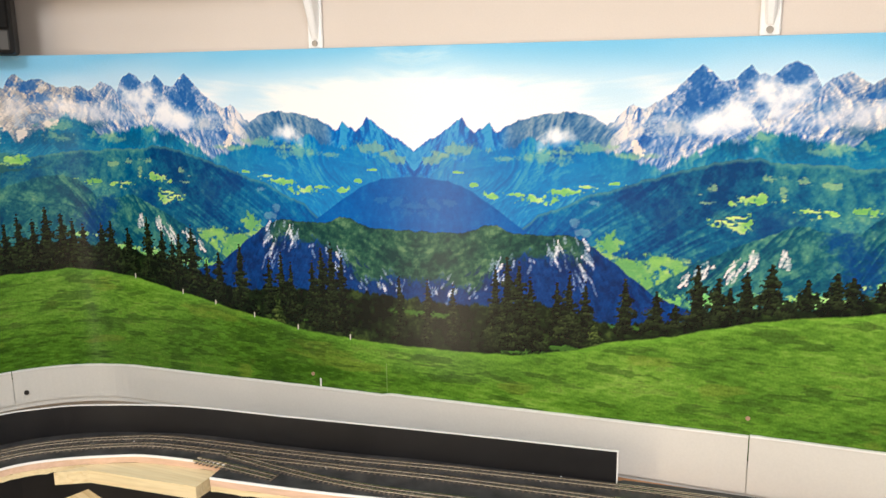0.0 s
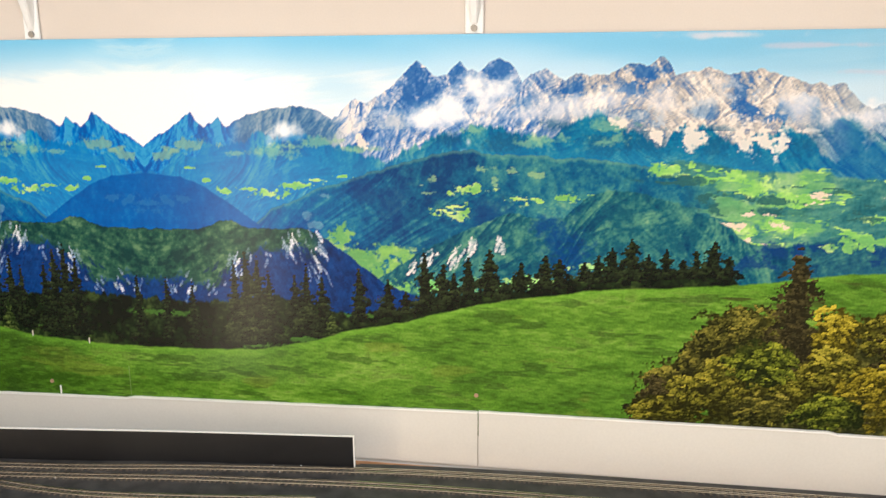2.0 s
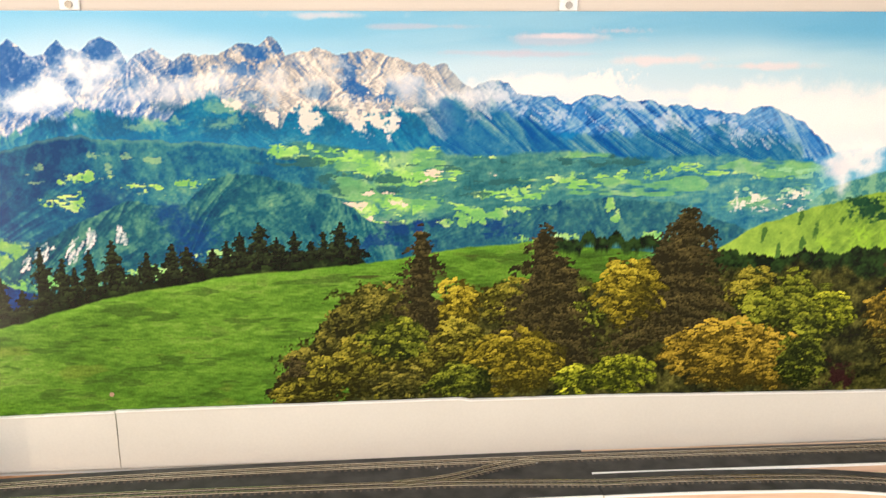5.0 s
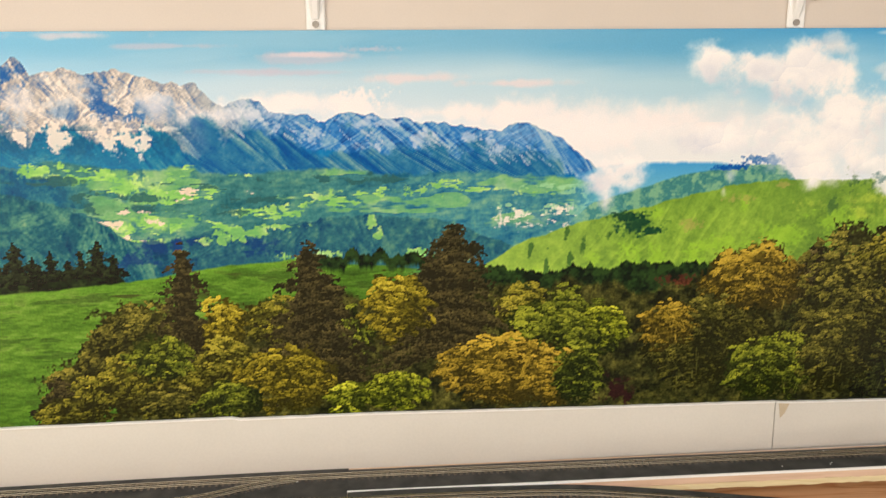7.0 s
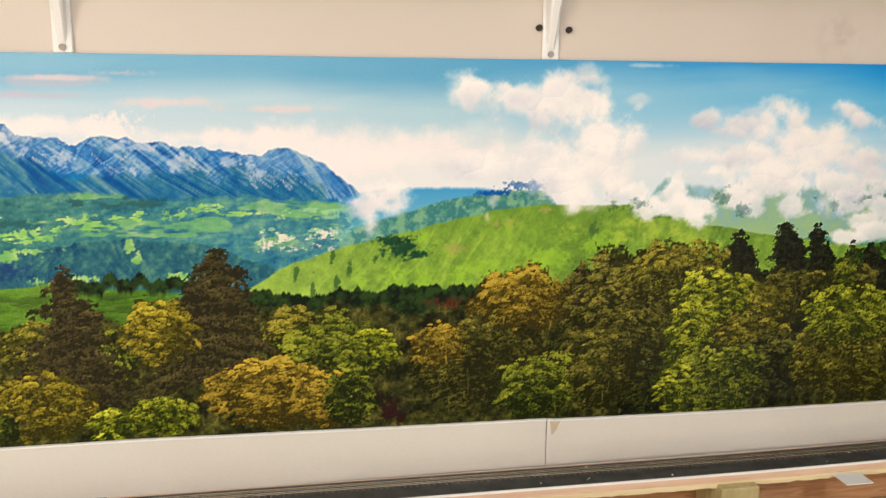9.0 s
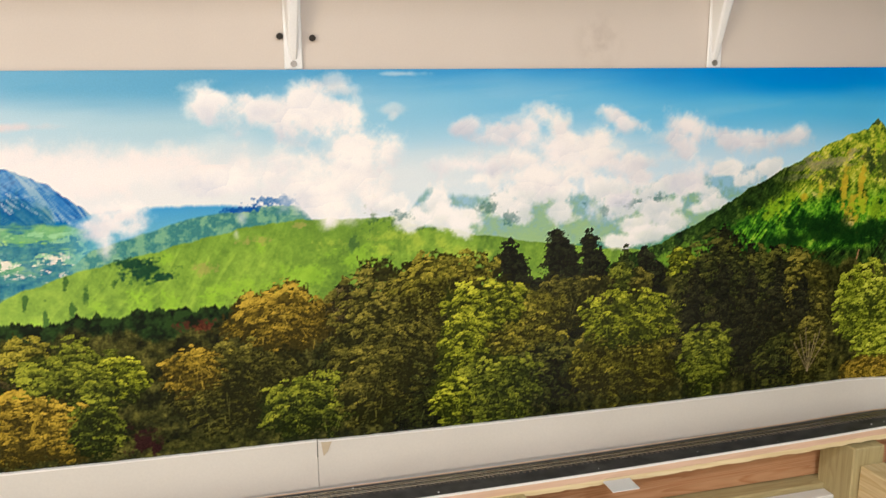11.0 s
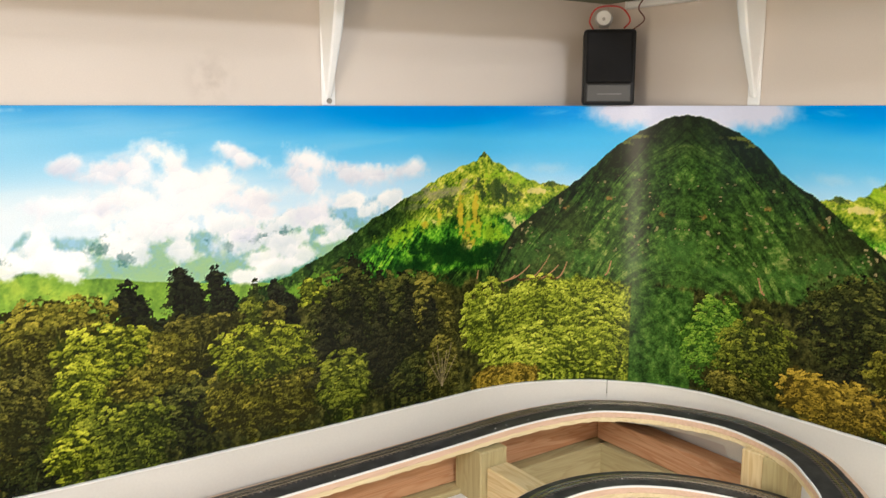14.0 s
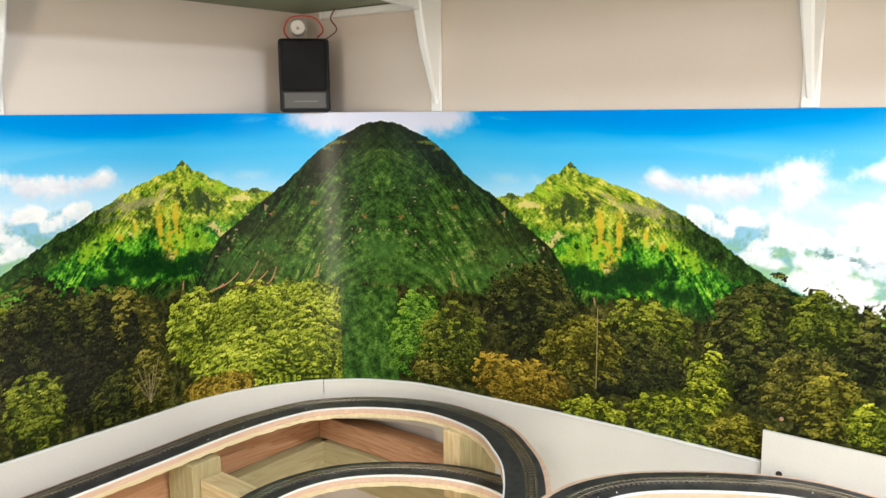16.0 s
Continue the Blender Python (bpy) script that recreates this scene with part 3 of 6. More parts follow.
crack = 1 - np.abs(2 * slanted(far.n(0.03, 17, 4, 0.5), 0.35) - 1)
far.lay(rgb(72, 96, 140), mask * step01(crack, 0.90, 0.985) * 0.30)
crack = 1 - np.abs(2 * slanted(far.n(0.022, 18, 3, 0.6), -0.6) - 1)
far.lay(rgb(236, 224, 210), mask * step01(crack, 0.93, 0.99) * 0.25)
# dark blue buttresses
far.clip = mask
far.spots(rgb(20, 80, 156), 0.8, 1.2, 0.4, 0.012, [(.654, .915, .013, .024), (.682, .91, .016, .024), (.769, .87, .012, .032), (.791, .808, .019, .032), (.486, .91, .018, .03), (.43, .90, .014, .035), (.375, .89, .014, .05), (.39, .85, .02, .03), (.64, .86, .02, .02), (.575, .865, .01, .02)])
far.spots(rgb(50, 110, 176), 0.5, 1.3, 0.5, 0.012, [(.60, .80, .03, .02), (.66, .80, .02, .02), (.73, .82, .015, .02), (.83, .82, .03, .02), (.52, .84, .012, .03), (.35, .81, .03, .03)])
far.spots(rgb(244, 232, 220), 0.5, 1.4, 0.5, 0.012, [(.721, .85, .024, .03), (.683, .82, .02, .024), (.748, .87, .018, .02), (.56, .80, .03, .02), (.63, .79, .02, .014), (.34, .79, .02, .014), (.82, .86, .02, .015), (.30, .775, .015, .012)])
# the blue mountains by the first valley, and the range that fades to the right
blue_rock = tones(sun, (0.25, rgb(0, 70, 156)), (0.5, rgb(0, 100, 190)), (0.75, rgb(40, 140, 200)))
far.lay(blue_rock, mask * far.band(-0.1, 0.135, 0.015))
dome = tones(sun, (0.25, rgb(20, 76, 136)), (0.5, rgb(58, 104, 150)), (0.75, rgb(112, 142, 168)))
far.lay(dome, mask * far.band(0.135, 0.275, 0.015))
far.spots(rgb(116, 160, 140), 0.75, 1.3, 0.4, 0.012, [(.067, .722, .02, .016), (.028, .695, .015, .010), (.045, .705, .012, .008), (.10, .715, .012, .008)])
range_blue = tones(sun, (0.25, rgb(10, 66, 140)), (0.5, rgb(26, 106, 190)), (0.78, rgb(110, 160, 196)))
far.lay(range_blue, mask * step01(U + 0.25 * (V - 0.8), 0.87, 0.97) * (0.9 - 0.35 * step01(depth, 0.10, 0.02) * step01(-U, -1.05, -0.9)))
far.spots(rgb(206, 214, 228), 0.6, 1.6, 0.4, 0.012, [(1.161, .735, .013, .016), (1.243, .717, .017, .026), (1.22, .733, .007, .014), (1.095, .719, .009, .013), (1.28, .694, .010, .013), (1.209, .655, .004, .008), (1.228, .643, .011, .012), (1.11, .775, .036, .010), (1.075, .79, .022, .011), (1.191, .704, .005, .011), (1.03, .76, .01, .02), (.945, .825, .016, .02), (.96, .80, .014, .02), (.985, .775, .01, .015)])
# forest climbing into the rock, with pale scree tongues
L2 = far.line([(0, .66), (.06, .68), (.124, .735), (.182, .734), (.244, .717), (.342, .715), (.394, .728), (.423, .765), (.459, .782), (.495, .758), (.53, .765), (.605, .80), (.64, .79), (.69, .755), (.73, .765), (.75, .74), (.79, .73), (.83, .75), (.88, .70), (.938, .70), (1.064, .69), (1.21, .665), (1.4, .62), (1.6, .5)], 0.042, 0.045, 21)
m2 = far.below(L2, 0.012)
trees = far.n(0.010, 22, 3, 1.0, 0.7)
land = far.n(0.06, 23, 5, 1.2)
lit = np.clip(0.46 + 0.55 * (far.slope(L2, lean, 0.07, 831, 0.8) - 0.5) + 0.22 * (trees - 0.5) + 0.15 * (land - 0.5), 0, 1)
slope_green = tones(lit, (0.2, rgb(0, 72, 130)), (0.5, rgb(14, 104, 146)), (0.74, rgb(76, 146, 146)), (0.95, rgb(150, 190, 132)))
left_blue = tones(lit, (0.2, rgb(0, 72, 156)), (0.5, rgb(0, 104, 184)), (0.78, rgb(48, 144, 176)), (0.97, rgb(150, 190, 140)))
right_blue = tones(lit, (0.2, rgb(0, 76, 150)), (0.5, rgb(14, 112, 184)), (0.8, rgb(66, 150, 190)))
lw, rw = (1 - step01(U, 0.16, 0.40))[..., None], (0.85 * step01(U, 0.84, 1.05))[..., None]
mixg = slope_green * (1 - lw) + left_blue * lw
mixg = mixg * (1 - rw) + right_blue * rw
far.lay(mixg, m2)
far.spots(rgb(8, 66, 110), 0.6, 1.2, 0.5, 0.03, [(.423, .741, .022, .015), (.491, .734, .029, .022), (.608, .736, .025, .021), (.557, .779, .022, .014), (.666, .736, .022, .029), (.752, .730, .025, .03), (.849, .731, .018, .028), (.935, .74, .023, .028), (.874, .78, .02, .02)])
far.spots(rgb(136, 182, 136), 0.6, 1.3, 0.5, 0.012, [(.52, .735, .019, .010), (.545, .742, .022, .012), (.615, .782, .022, .012), (.30, .714, .016, .007), (.324, .716, .016, .006), (.626, .745, .015, .012), (.187, .705, .024, .012), (.252, .732, .024, .010), (.29, .71, .015, .008), (.21, .72, .02, .006), (.14, .70, .012, .006), (.45, .765, .012, .008)])
far.spots(rgb(236, 222, 208), 0.92, 0.9, 0.3, 0.012, [(.714, .765, .014, .04), (.776, .755, .012, .04), (.801, .760, .010, .03), (.909, .746, .005, .021), (.893, .735, .004, .012), (.674, .758, .008, .018), (.63, .786, .011, .010), (.306, .735, .006, .016)], lean=0.45)
far.spots(rgb(238, 226, 214), 0.9, 0.9, 0.3, 0.012, [(.819, .742, .008, .035), (.85, .77, .012, .008)], lean=-0.5)
far.clip = None
# clouds hanging on the massif
far.clouds(0.98, [(.405, .805, .028, .036), (.44, .80, .036, .024), (.462, .855, .032, .036), (.485, .862, .02, .026), (.458, .82, .036, .024), (.201, .758, .019, .024), (.39, .79, .02, .02)], rgb(255, 253, 252), rgb(222, 226, 240))
far.clouds(0.42, [(.52, .805, .04, .018), (.57, .815, .04, .018), (.61, .835, .03, .02), (.539, .829, .025, .021), (.575, .829, .022, .018), (.621, .857, .028, .028), (.333, .807, .023, .009), (.682, .850, .014, .025), (.90, .79, .022, .02), (.86, .81, .03, .022), (.60, .84, .02, .02), (.27, .80, .03, .02)])
far.clouds(0.6, [(.438, .705, .006, .016), (.445, .735, .004, .012), (.94, .80, .04, .016), (.83, .835, .02, .02)])

# wooded flanks of the far range, ribbed down to the valley
spur_lit = np.clip(0.42 + 0.80 * (far.slope(sky, -1.5, 0.085, 841, 0.55, 1.3) - 0.5) + 0.22 * (trees - 0.5), 0, 1)
far.lay(tones(spur_lit, (0.15, rgb(0, 66, 138)), (0.45, rgb(26, 98, 146)), (0.68, rgb(74, 132, 152)), (0.9, rgb(140, 172, 168))), mask * step01(depth + 0.10 * (far.n(0.03, 27, 5) - 0.5), 0.045, 0.085) * far.band(0.87, 1.4, 0.04))
far.streaks(rgb(176, 192, 208), 0.6, 842, [(.93, .80, .02, .02, -.9, 9, .018), (1.0, .76, .02, .02, -1.1, 8, .016), (1.08, .755, .03, .02, -1.2, 9, .016), (1.16, .74, .02, .015, -1.2, 10, .014), (1.24, .715, .02, .02, -1.1, 14, .014), (1.30, .70, .02, .015, -1.1, 8, .012)])

# haze before the wooded middle hill
far.lay(rgb(80, 150, 196), m2 * step01(0.76 - V, 0, 0.12) * 0.28 * (1 - step01(U, 0.75, 0.95)))
L3 = far.line([(0, .3), (.1, .45), (.144, .497), (.177, .55), (.242, .606), (.304, .645), (.349, .676), (.394, .698), (.438, .715), (.495, .704), (.566, .698), (.621, .692), (.675, .676), (.723, .646), (.764, .606), (.798, .566), (.838, .54), (.9, .45), (1.0, .3)], 0.006, 0.015, 25)
m3 = far.below(L3, 0.006)
land = slanted(far.n(0.07, 26, 5, 0.9), 0.4)
lean3 = 1.0 - 1.3 * step01(U, 0.38, 0.62)
lit = np.clip(0.42 + 0.26 * (far.slope(L3, lean3, 0.15, 851, 1.1, 1.1) - 0.5) + 0.36 * (trees - 0.5) + 0.48 * (land - 0.5), 0, 1)
hill = tones(lit, (0.15, rgb(0, 48, 98)), (0.42, rgb(12, 80, 118)), (0.65, rgb(50, 118, 124)), (0.9, rgb(120, 170, 126)))
hill_blue = tones(lit, (0.2, rgb(0, 62, 136)), (0.5, rgb(6, 94, 158)), (0.8, rgb(60, 136, 160)))
far.lay(hill * (1 - lw) + hill_blue * lw, m3)
far.lay(rgb(86, 140, 128), m3 * step01(0.012 - (L3[None, :] - V), 0, 0.010) * 0.5)
far.spots(rgb(8, 46, 104), 0.55, 1.0, 0.6, 0.03, [(.344, .573, .019, .070), (.467, .546, .023, .039), (.30, .60, .02, .03)])
FIELD = tones(far.n(0.015, 32, 4, 1.5), (0.3, rgb(120, 188, 86)), (0.6, rgb(154, 210, 98)), (0.8, rgb(190, 226, 128)))
far.clip = np.clip(0.1 + step01(far.n(0.012, 34, 4, 2.6, 0.6), 0.40, 0.46), 0, 1)
far.spots(FIELD * 0.96, 0.9, 1.3, 0.22, 0.012, [(.445, .611, .020, .012), (.425, .557, .019, .016), (.41, .572, .009, .012), (.505, .593, .017, .007), (.539, .575, .023, .010), (.587, .595, .02, .009), (.565, .585, .02, .006), (.617, .517, .011, .012)])
far.spots(rgb(140, 178, 124), 0.7, 1.3, 0.3, 0.012, [(.468, .668, .009, .008), (.479, .634, .004, .012), (.53, .654, .012, .005), (.395, .602, .012, .005), (.37, .625, .01, .005), (.50, .66, .006, .008), (.40, .64, .005, .01)])
far.clip = None
far.spots(FIELD * 0.9, 0.85, 1.5, 0.3, 0.012, [(.31, .42, .05, .03), (.35, .445, .035, .012), (.36, .40, .03, .02), (.27, .475, .015, .025), (.33, .385, .03, .02)])

# the open valley with its fields
floor_top = far.line([(.62, .3), (.66, .67), (.70, .69), (.80, .672), (.95, .662), (1.1, .655), (1.25, .645), (1.37, .62), (1.45, .55), (1.6, .4)], 0.015, 0.05, 29)
mv = far.below(floor_top, 0.012) * far.band(0.69, 1.7, 0.03)
land = far.n(0.05, 30, 5, 2.2)
lit = np.clip(0.48 + 0.5 * (relief(land, -4, 2, 3.0) - 0.5) + 0.3 * (trees - 0.5), 0, 1)
vale = tones(lit, (0.2, rgb(20, 78, 92)), (0.5, rgb(50, 112, 112)), (0.8, rgb(104, 154, 120)))
vale_r = tones(lit, (0.2, rgb(14, 80, 130)), (0.5, rgb(58, 126, 140)), (0.8, rgb(120, 172, 136)))
rv_ = (0.85 * step01(U, 0.95, 1.25))[..., None]
keep = 1 - far.below(L3, 0.006) * (1 - step01(U, 0.70, 0.76))
far.lay(vale * (1 - rv_) + vale_r * rv_, mv * keep)
patch = far.n(0.012, 33, 4, 3.2, 0.6)
far.clip = np.clip(0.10 + 0.95 * step01(patch, 0.40, 0.47), 0, 1)
strips = step01(far.n(0.022, 31, 4, 3.2), 0.60, 0.68) * step01(V, 0.50, 0.53)
far.lay(FIELD, mv * keep * strips * far.band(0.72, 1.40, 0.05) * 0.55)
far.spots(FIELD, 0.95, 1.4, 0.25, 0.03, [(.707, .672, .025, .012), (.757, .655, .032, .018), (.79, .626, .028, .018), (.846, .610, .024, .022), (.868, .581, .021, .022), (.898, .607, .014, .016), (.834, .547, .04, .024), (.789, .527, .03, .014), (.937, .562, .026, .010), (.872, .661, .021, .009), (.927, .651, .02, .005), (.862, .53, .03, .018), (.993, .663, .013, .004), (.80, .50, .045, .016), (.90, .525, .02, .012)])
far.spots(FIELD, 0.85, 1.4, 0.25, 0.012, [(1.031, .592, .042, .015), (1.145, .602, .032, .011), (1.19, .619, .027, .007), (1.239, .605, .022, .006), (1.30, .591, .023, .009), (.99, .565, .03, .012), (1.094, .601, .023, .008), (.98, .549, .02, .007), (1.06, .575, .02, .006)])
far.spots(rgb(150, 206, 150), 0.7, 1.4, 0.3, 0.012, [(1.304, .541, .03, .016), (1.319, .556, .015, .012), (1.358, .585, .023, .02), (1.40, .56, .03, .03), (1.34, .61, .03, .008), (1.36, .54, .03, .02), (1.27, .56, .02, .008)])
far.spots(rgb(34, 82, 84), 0.85, 1.2, 0.3, 0.012, [(.818, .598, .026, .008), (.833, .573, .02, .008), (.845, .633, .02, .005), (.91, .561, .02, .012), (.915, .625, .03, .006), (.711, .643, .046, .010), (.785, .575, .05, .010), (.76, .605, .03, .012), (.96, .59, .03, .006), (1.0, .63, .05, .012), (1.10, .635, .05, .012), (.88, .635, .02, .005)])
far.spots(rgb(232, 206, 186), 0.9, 2.2, 0.3, 0.012, [(.76, .537, .022, .007), (.798, .565, .012, .004), (.944, .609, .005, .004), (.864, .592, .009, .007), (.84, .54, .012, .006), (.80, .50, .012, .006), (.86, .615, .01, .005)])
far.spots(rgb(238, 226, 216), 0.85, 2.4, 0.4, 0.012, [(1.304, .530, .03, .018), (1.343, .540, .016, .010), (1.274, .520, .015, .010)])

far.clip = None
# lower dark hills in front of it
L5 = far.line([(.22, .2), (.299, .327), (.362, .422), (.423, .489), (.467, .533), (.496, .558), (.539, .547), (.567, .541), (.595, .597), (.629, .622), (.656, .616), (.705, .59), (.746, .557), (.775, .52), (.80, .485), (.84, .48), (.9, .52), (.95, .50), (1.0, .53), (1.06, .545), (1.12, .54), (1.2, .52), (1.26, .47), (1.3, .43), (1.4, .38)], 0.008, 0.02, 35)
m5 = far.below(L5, 0.006)
land = slanted(far.n(0.09, 36, 5, 0.7), 0.35)
lit = np.clip(0.43 + 0.34 * (far.slope(L5, 0.6 - 0.7 * step01(U, 0.6, 0.72), 0.10, 861, 1.0, 1.1) - 0.5) + 0.22 * (land - 0.5) + 0.34 * (trees - 0.5), 0, 1)
near_hill = tones(lit, (0.15, rgb(0, 46, 82)), (0.42, rgb(20, 80, 96)), (0.65, rgb(70, 128, 110)), (0.9, rgb(146, 180, 128)))
near_right = tones(lit, (0.15, rgb(10, 54, 92)), (0.45, rgb(36, 92, 104)), (0.7, rgb(90, 140, 112)), (0.9, rgb(150, 190, 130)))
far.lay(near_hill * (1 - step01(U, 0.78, 0.9)[..., None]) + near_right * step01(U, 0.78, 0.9)[..., None], m5)
far.spots(rgb(0, 50, 116), 0.6, 0.8, 0.6, 0.03, [(.565, .49, .022, .05), (.548, .52, .016, .025), (.585, .44, .018, .04)])
far.spots(rgb(8, 44, 104), 0.75, 1.0, 0.4, 0.012, [(.835, .475, .03, .014), (.865, .49, .025, .010), (.80, .44, .02, .02), (.95, .47, .02, .02)])
far.spots(FIELD, 0.8, 1.4, 0.25, 0.012, [(.93, .505, .028, .012), (.905, .49, .02, .008), (1.093, .527, .006, .016), (1.10, .49, .006, .012), (.98, .52, .02, .005), (1.03, .445, .02, .01), (1.2, .43, .02, .012), (1.0, .44, .015, .008), (1.15, .44, .015, .01)])
far.streaks(rgb(226, 222, 220), 0.85, 362, [(.448, .475, .005, .02, .5, 9, .016), (.433, .44, .008, .02, .6, 10, .014), (.395, .43, .010, .02, .7, 12, .012), (.487, .49, .006, .02, .4, 7, .014), (.37, .41, .012, .012, .8, 7, .010)])
far.spots(FIELD, 0.8, 1.4, 0.25, 0.012, [(.40, .355, .03, .012), (.47, .36, .02, .014), (.52, .37, .025, .014), (.56, .375, .02, .01), (.60, .42, .015, .008), (.36, .34, .02, .014)])

# deep blue dome on the first mirror line, and the cliffs before it
L6 = far.line([(0, .642), (.052, .636), (.085, .61), (.118, .566), (.15, .522), (.2, .45), (.3, .2)], 0.003, 0.02, 41)
lit = np.clip(0.45 + 0.25 * (trees - 0.5) + 0.3 * (relief(land, -3, 2, 3.0) - 0.5), 0, 1)
far.lay(tones(lit, (0.2, rgb(0, 62, 140)), (0.5, rgb(0, 80, 164)), (0.85, rgb(26, 118, 184))), far.below(L6, 0.006))
far.spots(rgb(40, 104, 168), 0.5, 1.5, 0.4, 0.012, [(.03, .57, .012, .012), (.01, .56, .01, .016), (.055, .575, .008, .006)])
far.spots(FIELD, 0.9, 1.4, 0.25, 0.012, [(.179, .592, .02, .010), (.212, .618, .026, .007), (.11, .60, .014, .007), (.087, .627, .007, .004), (.065, .659, .006, .003), (.277, .643, .01, .004), (.15, .605, .014, .004), (.24, .632, .014, .004)])
far.spots(rgb(150, 176, 186), 0.4, 1.8, 0.4, 0.012, [(.23, .539, .008, .010), (.241, .508, .010, .008), (.25, .59, .01, .006)])
L7 = far.line([(0, .489), (.037, .491), (.07, .488), (.104, .514), (.12, .519), (.144, .497), (.192, .5), (.224, .501), (.247, .479), (.285, .427), (.331, .361), (.377, .325), (.5, .2)], 0.005, 0.015, 45)
m7 = far.below(L7, 0.006)
crest = np.clip(L7[None, :] - V, 0, 1)
lit = np.clip(0.45 + 0.35 * (trees - 0.5) + 0.35 * (relief(gully, -3, 2, 2.4) - 0.5), 0, 1)
far.lay(tones(lit, (0.2, rgb(0, 24, 70)), (0.5, rgb(0, 42, 106)), (0.85, rgb(16, 70, 142))), m7)
veg = np.clip(0.46 + 0.35 * (relief(slanted(far.n(0.035, 47, 4, 1.4), -0.6), -3, 2, 2.6) - 0.5) + 0.45 * (trees - 0.5), 0, 1)
top_green = tones(veg, (0.25, rgb(8, 44, 44)), (0.5, rgb(32, 74, 58)), (0.75, rgb(78, 116, 80)))
deep = 0.045 + 0.085 * (1 - step01(U, 0.06, 0.16)) + 0.05 * np.exp(-((U - 0.10) / 0.03) ** 2)
far.lay(top_green, m7 * (1 - step01(crest + 0.05 * (trees - 0.5), deep, deep + 0.03)) * (1 - step01(U, 0.225, 0.26)))
far.streaks(rgb(160, 178, 210), 0.6, 481, [(.203, .455, .014, .03, -.3, 12, .016), (.238, .435, .010, .04, -.5, 9, .02), (.225, .39, .014, .03, -.4, 7, .012), (.125, .40, .010, .03, .4, 9, .014), (.145, .42, .008, .02, .4, 4, .010), (.09, .345, .012, .03, .3, 6, .012), (.05, .34, .012, .03, .35, 8, .012), (.02, .32, .012, .02, -.3, 5, .010), (.165, .43, .01, .02, -.3, 4, .010)])
far.streaks(rgb(222, 226, 236), 0.85, 482, [(.204, .46, .008, .025, -.2, 6, .014), (.240, .44, .006, .03, -.5, 5, .02), (.128, .40, .005, .02, .4, 4, .012), (.055, .335, .006, .02, .35, 3, .010)], 0.0014)
far.streaks(rgb(0, 26, 78), 0.6, 483, [(.22, .43, .03, .03, -.45, 20, .02), (.12, .38, .03, .03, .4, 16, .02), (.30, .36, .03, .02, -.7, 12, .02)], 0.0014)

far.clip = None
# towards the second mirror line: blue ridge, green flank, cloud banks
back_blue = far.line([(1.3, .50), (1.36, .635), (1.40, .66), (1.47, .668), (1.55, .662), (1.6, .645), (1.8, .5)], 0.006, 0.03, 50)
far.lay(tones(V[:, 0][:, None] + 0 * U, (0.6, rgb(90, 170, 205)), (0.7, rgb(30, 136, 214))), far.below(back_blue, 0.012) * far.band(1.37, 1.8, 0.03) * 0.9)
ridge = far.line([(1.3, .42), (1.38, .56), (1.444, .60), (1.488, .625), (1.526, .637), (1.587, .652), (1.64, .652), (1.66, .60), (1.8, .5)], 0.004, 0.03, 51)
far.lay(tones(trees, (0.3, rgb(62, 128, 128)), (0.7, rgb(120, 172, 140))), far.below(ridge, 0.008) * far.band(1.36, 1.8, 0.02))
far.spots(rgb(8, 78, 160), 0.92, 0.6, 0.3, 0.012, [(1.62, .668, .034, .012), (1.565, .648, .02, .007), (1.652, .665, .016, .014)])
G = far.line([(1.08, -.1), (1.1, .2), (1.2, .33), (1.236, .398), (1.28, .455), (1.332, .489), (1.392, .523), (1.452, .549), (1.519, .583), (1.58, .602), (1.642, .618), (1.69, .605), (1.767, .606), (1.814, .579), (1.888, .545), (1.93, .53), (2.017, .50), (2.155, .47), (2.3, .45)], 0.008, 0.04, 52)
mg = far.below(G, 0.008)
land = slanted(far.n(0.07, 53, 5, 0.7), 0.5)
lit = np.clip(0.45 + 0.20 * (far.slope(G, 0.5, 0.08, 891, 0.5, 0.8, 4) - 0.5) + 0.26 * (trees - 0.5) + 0.34 * (far.n(0.12, 57, 4) - 0.5), 0, 1)
flank = tones(lit, (0.15, rgb(78, 114, 44)), (0.42, rgb(120, 158, 54)), (0.65, rgb(154, 190, 66)), (0.9, rgb(202, 222, 100)))
far.lay(flank, mg)
far.lay(rgb(110, 150, 50), mg * step01(V, 0.50, 0.60) * 0.35)
far.spots(rgb(158, 206, 54), 0.6, 0.9, 0.5, 0.012, [(1.384, .395, .007, .05), (1.471, .406, .010, .05), (1.434, .408, .010, .042), (1.43, .441, .014, .014), (1.587, .553, .005, .03), (1.469, .527, .008, .014), (1.52, .40, .01, .03), (1.30, .37, .02, .02), (1.55, .44, .03, .02), (1.64, .46, .03, .03), (1.72, .50, .03, .03)])
far.spots(rgb(44, 82, 34), 0.8, 1.0, 0.35, 0.012, [(1.321, .39, .003, .041), (1.353, .405, .003, .034), (1.348, .486, .003, .016), (1.405, .475, .003, .016), (1.30, .44, .003, .02), (1.37, .45, .003, .02)], lean=-0.6)
far.spots(rgb(16, 58, 40), 0.9, 0.9, 0.35, 0.03, [(1.445, .505, .026, .024), (1.43, .525, .024, .014), (1.465, .485, .022, .012)])
far.spots(rgb(170, 160, 90), 0.6, 1.4, 0.4, 0.012, [(1.52, .50, .012, .012), (1.58, .565, .012, .008), (1.64, .60, .016, .006)])
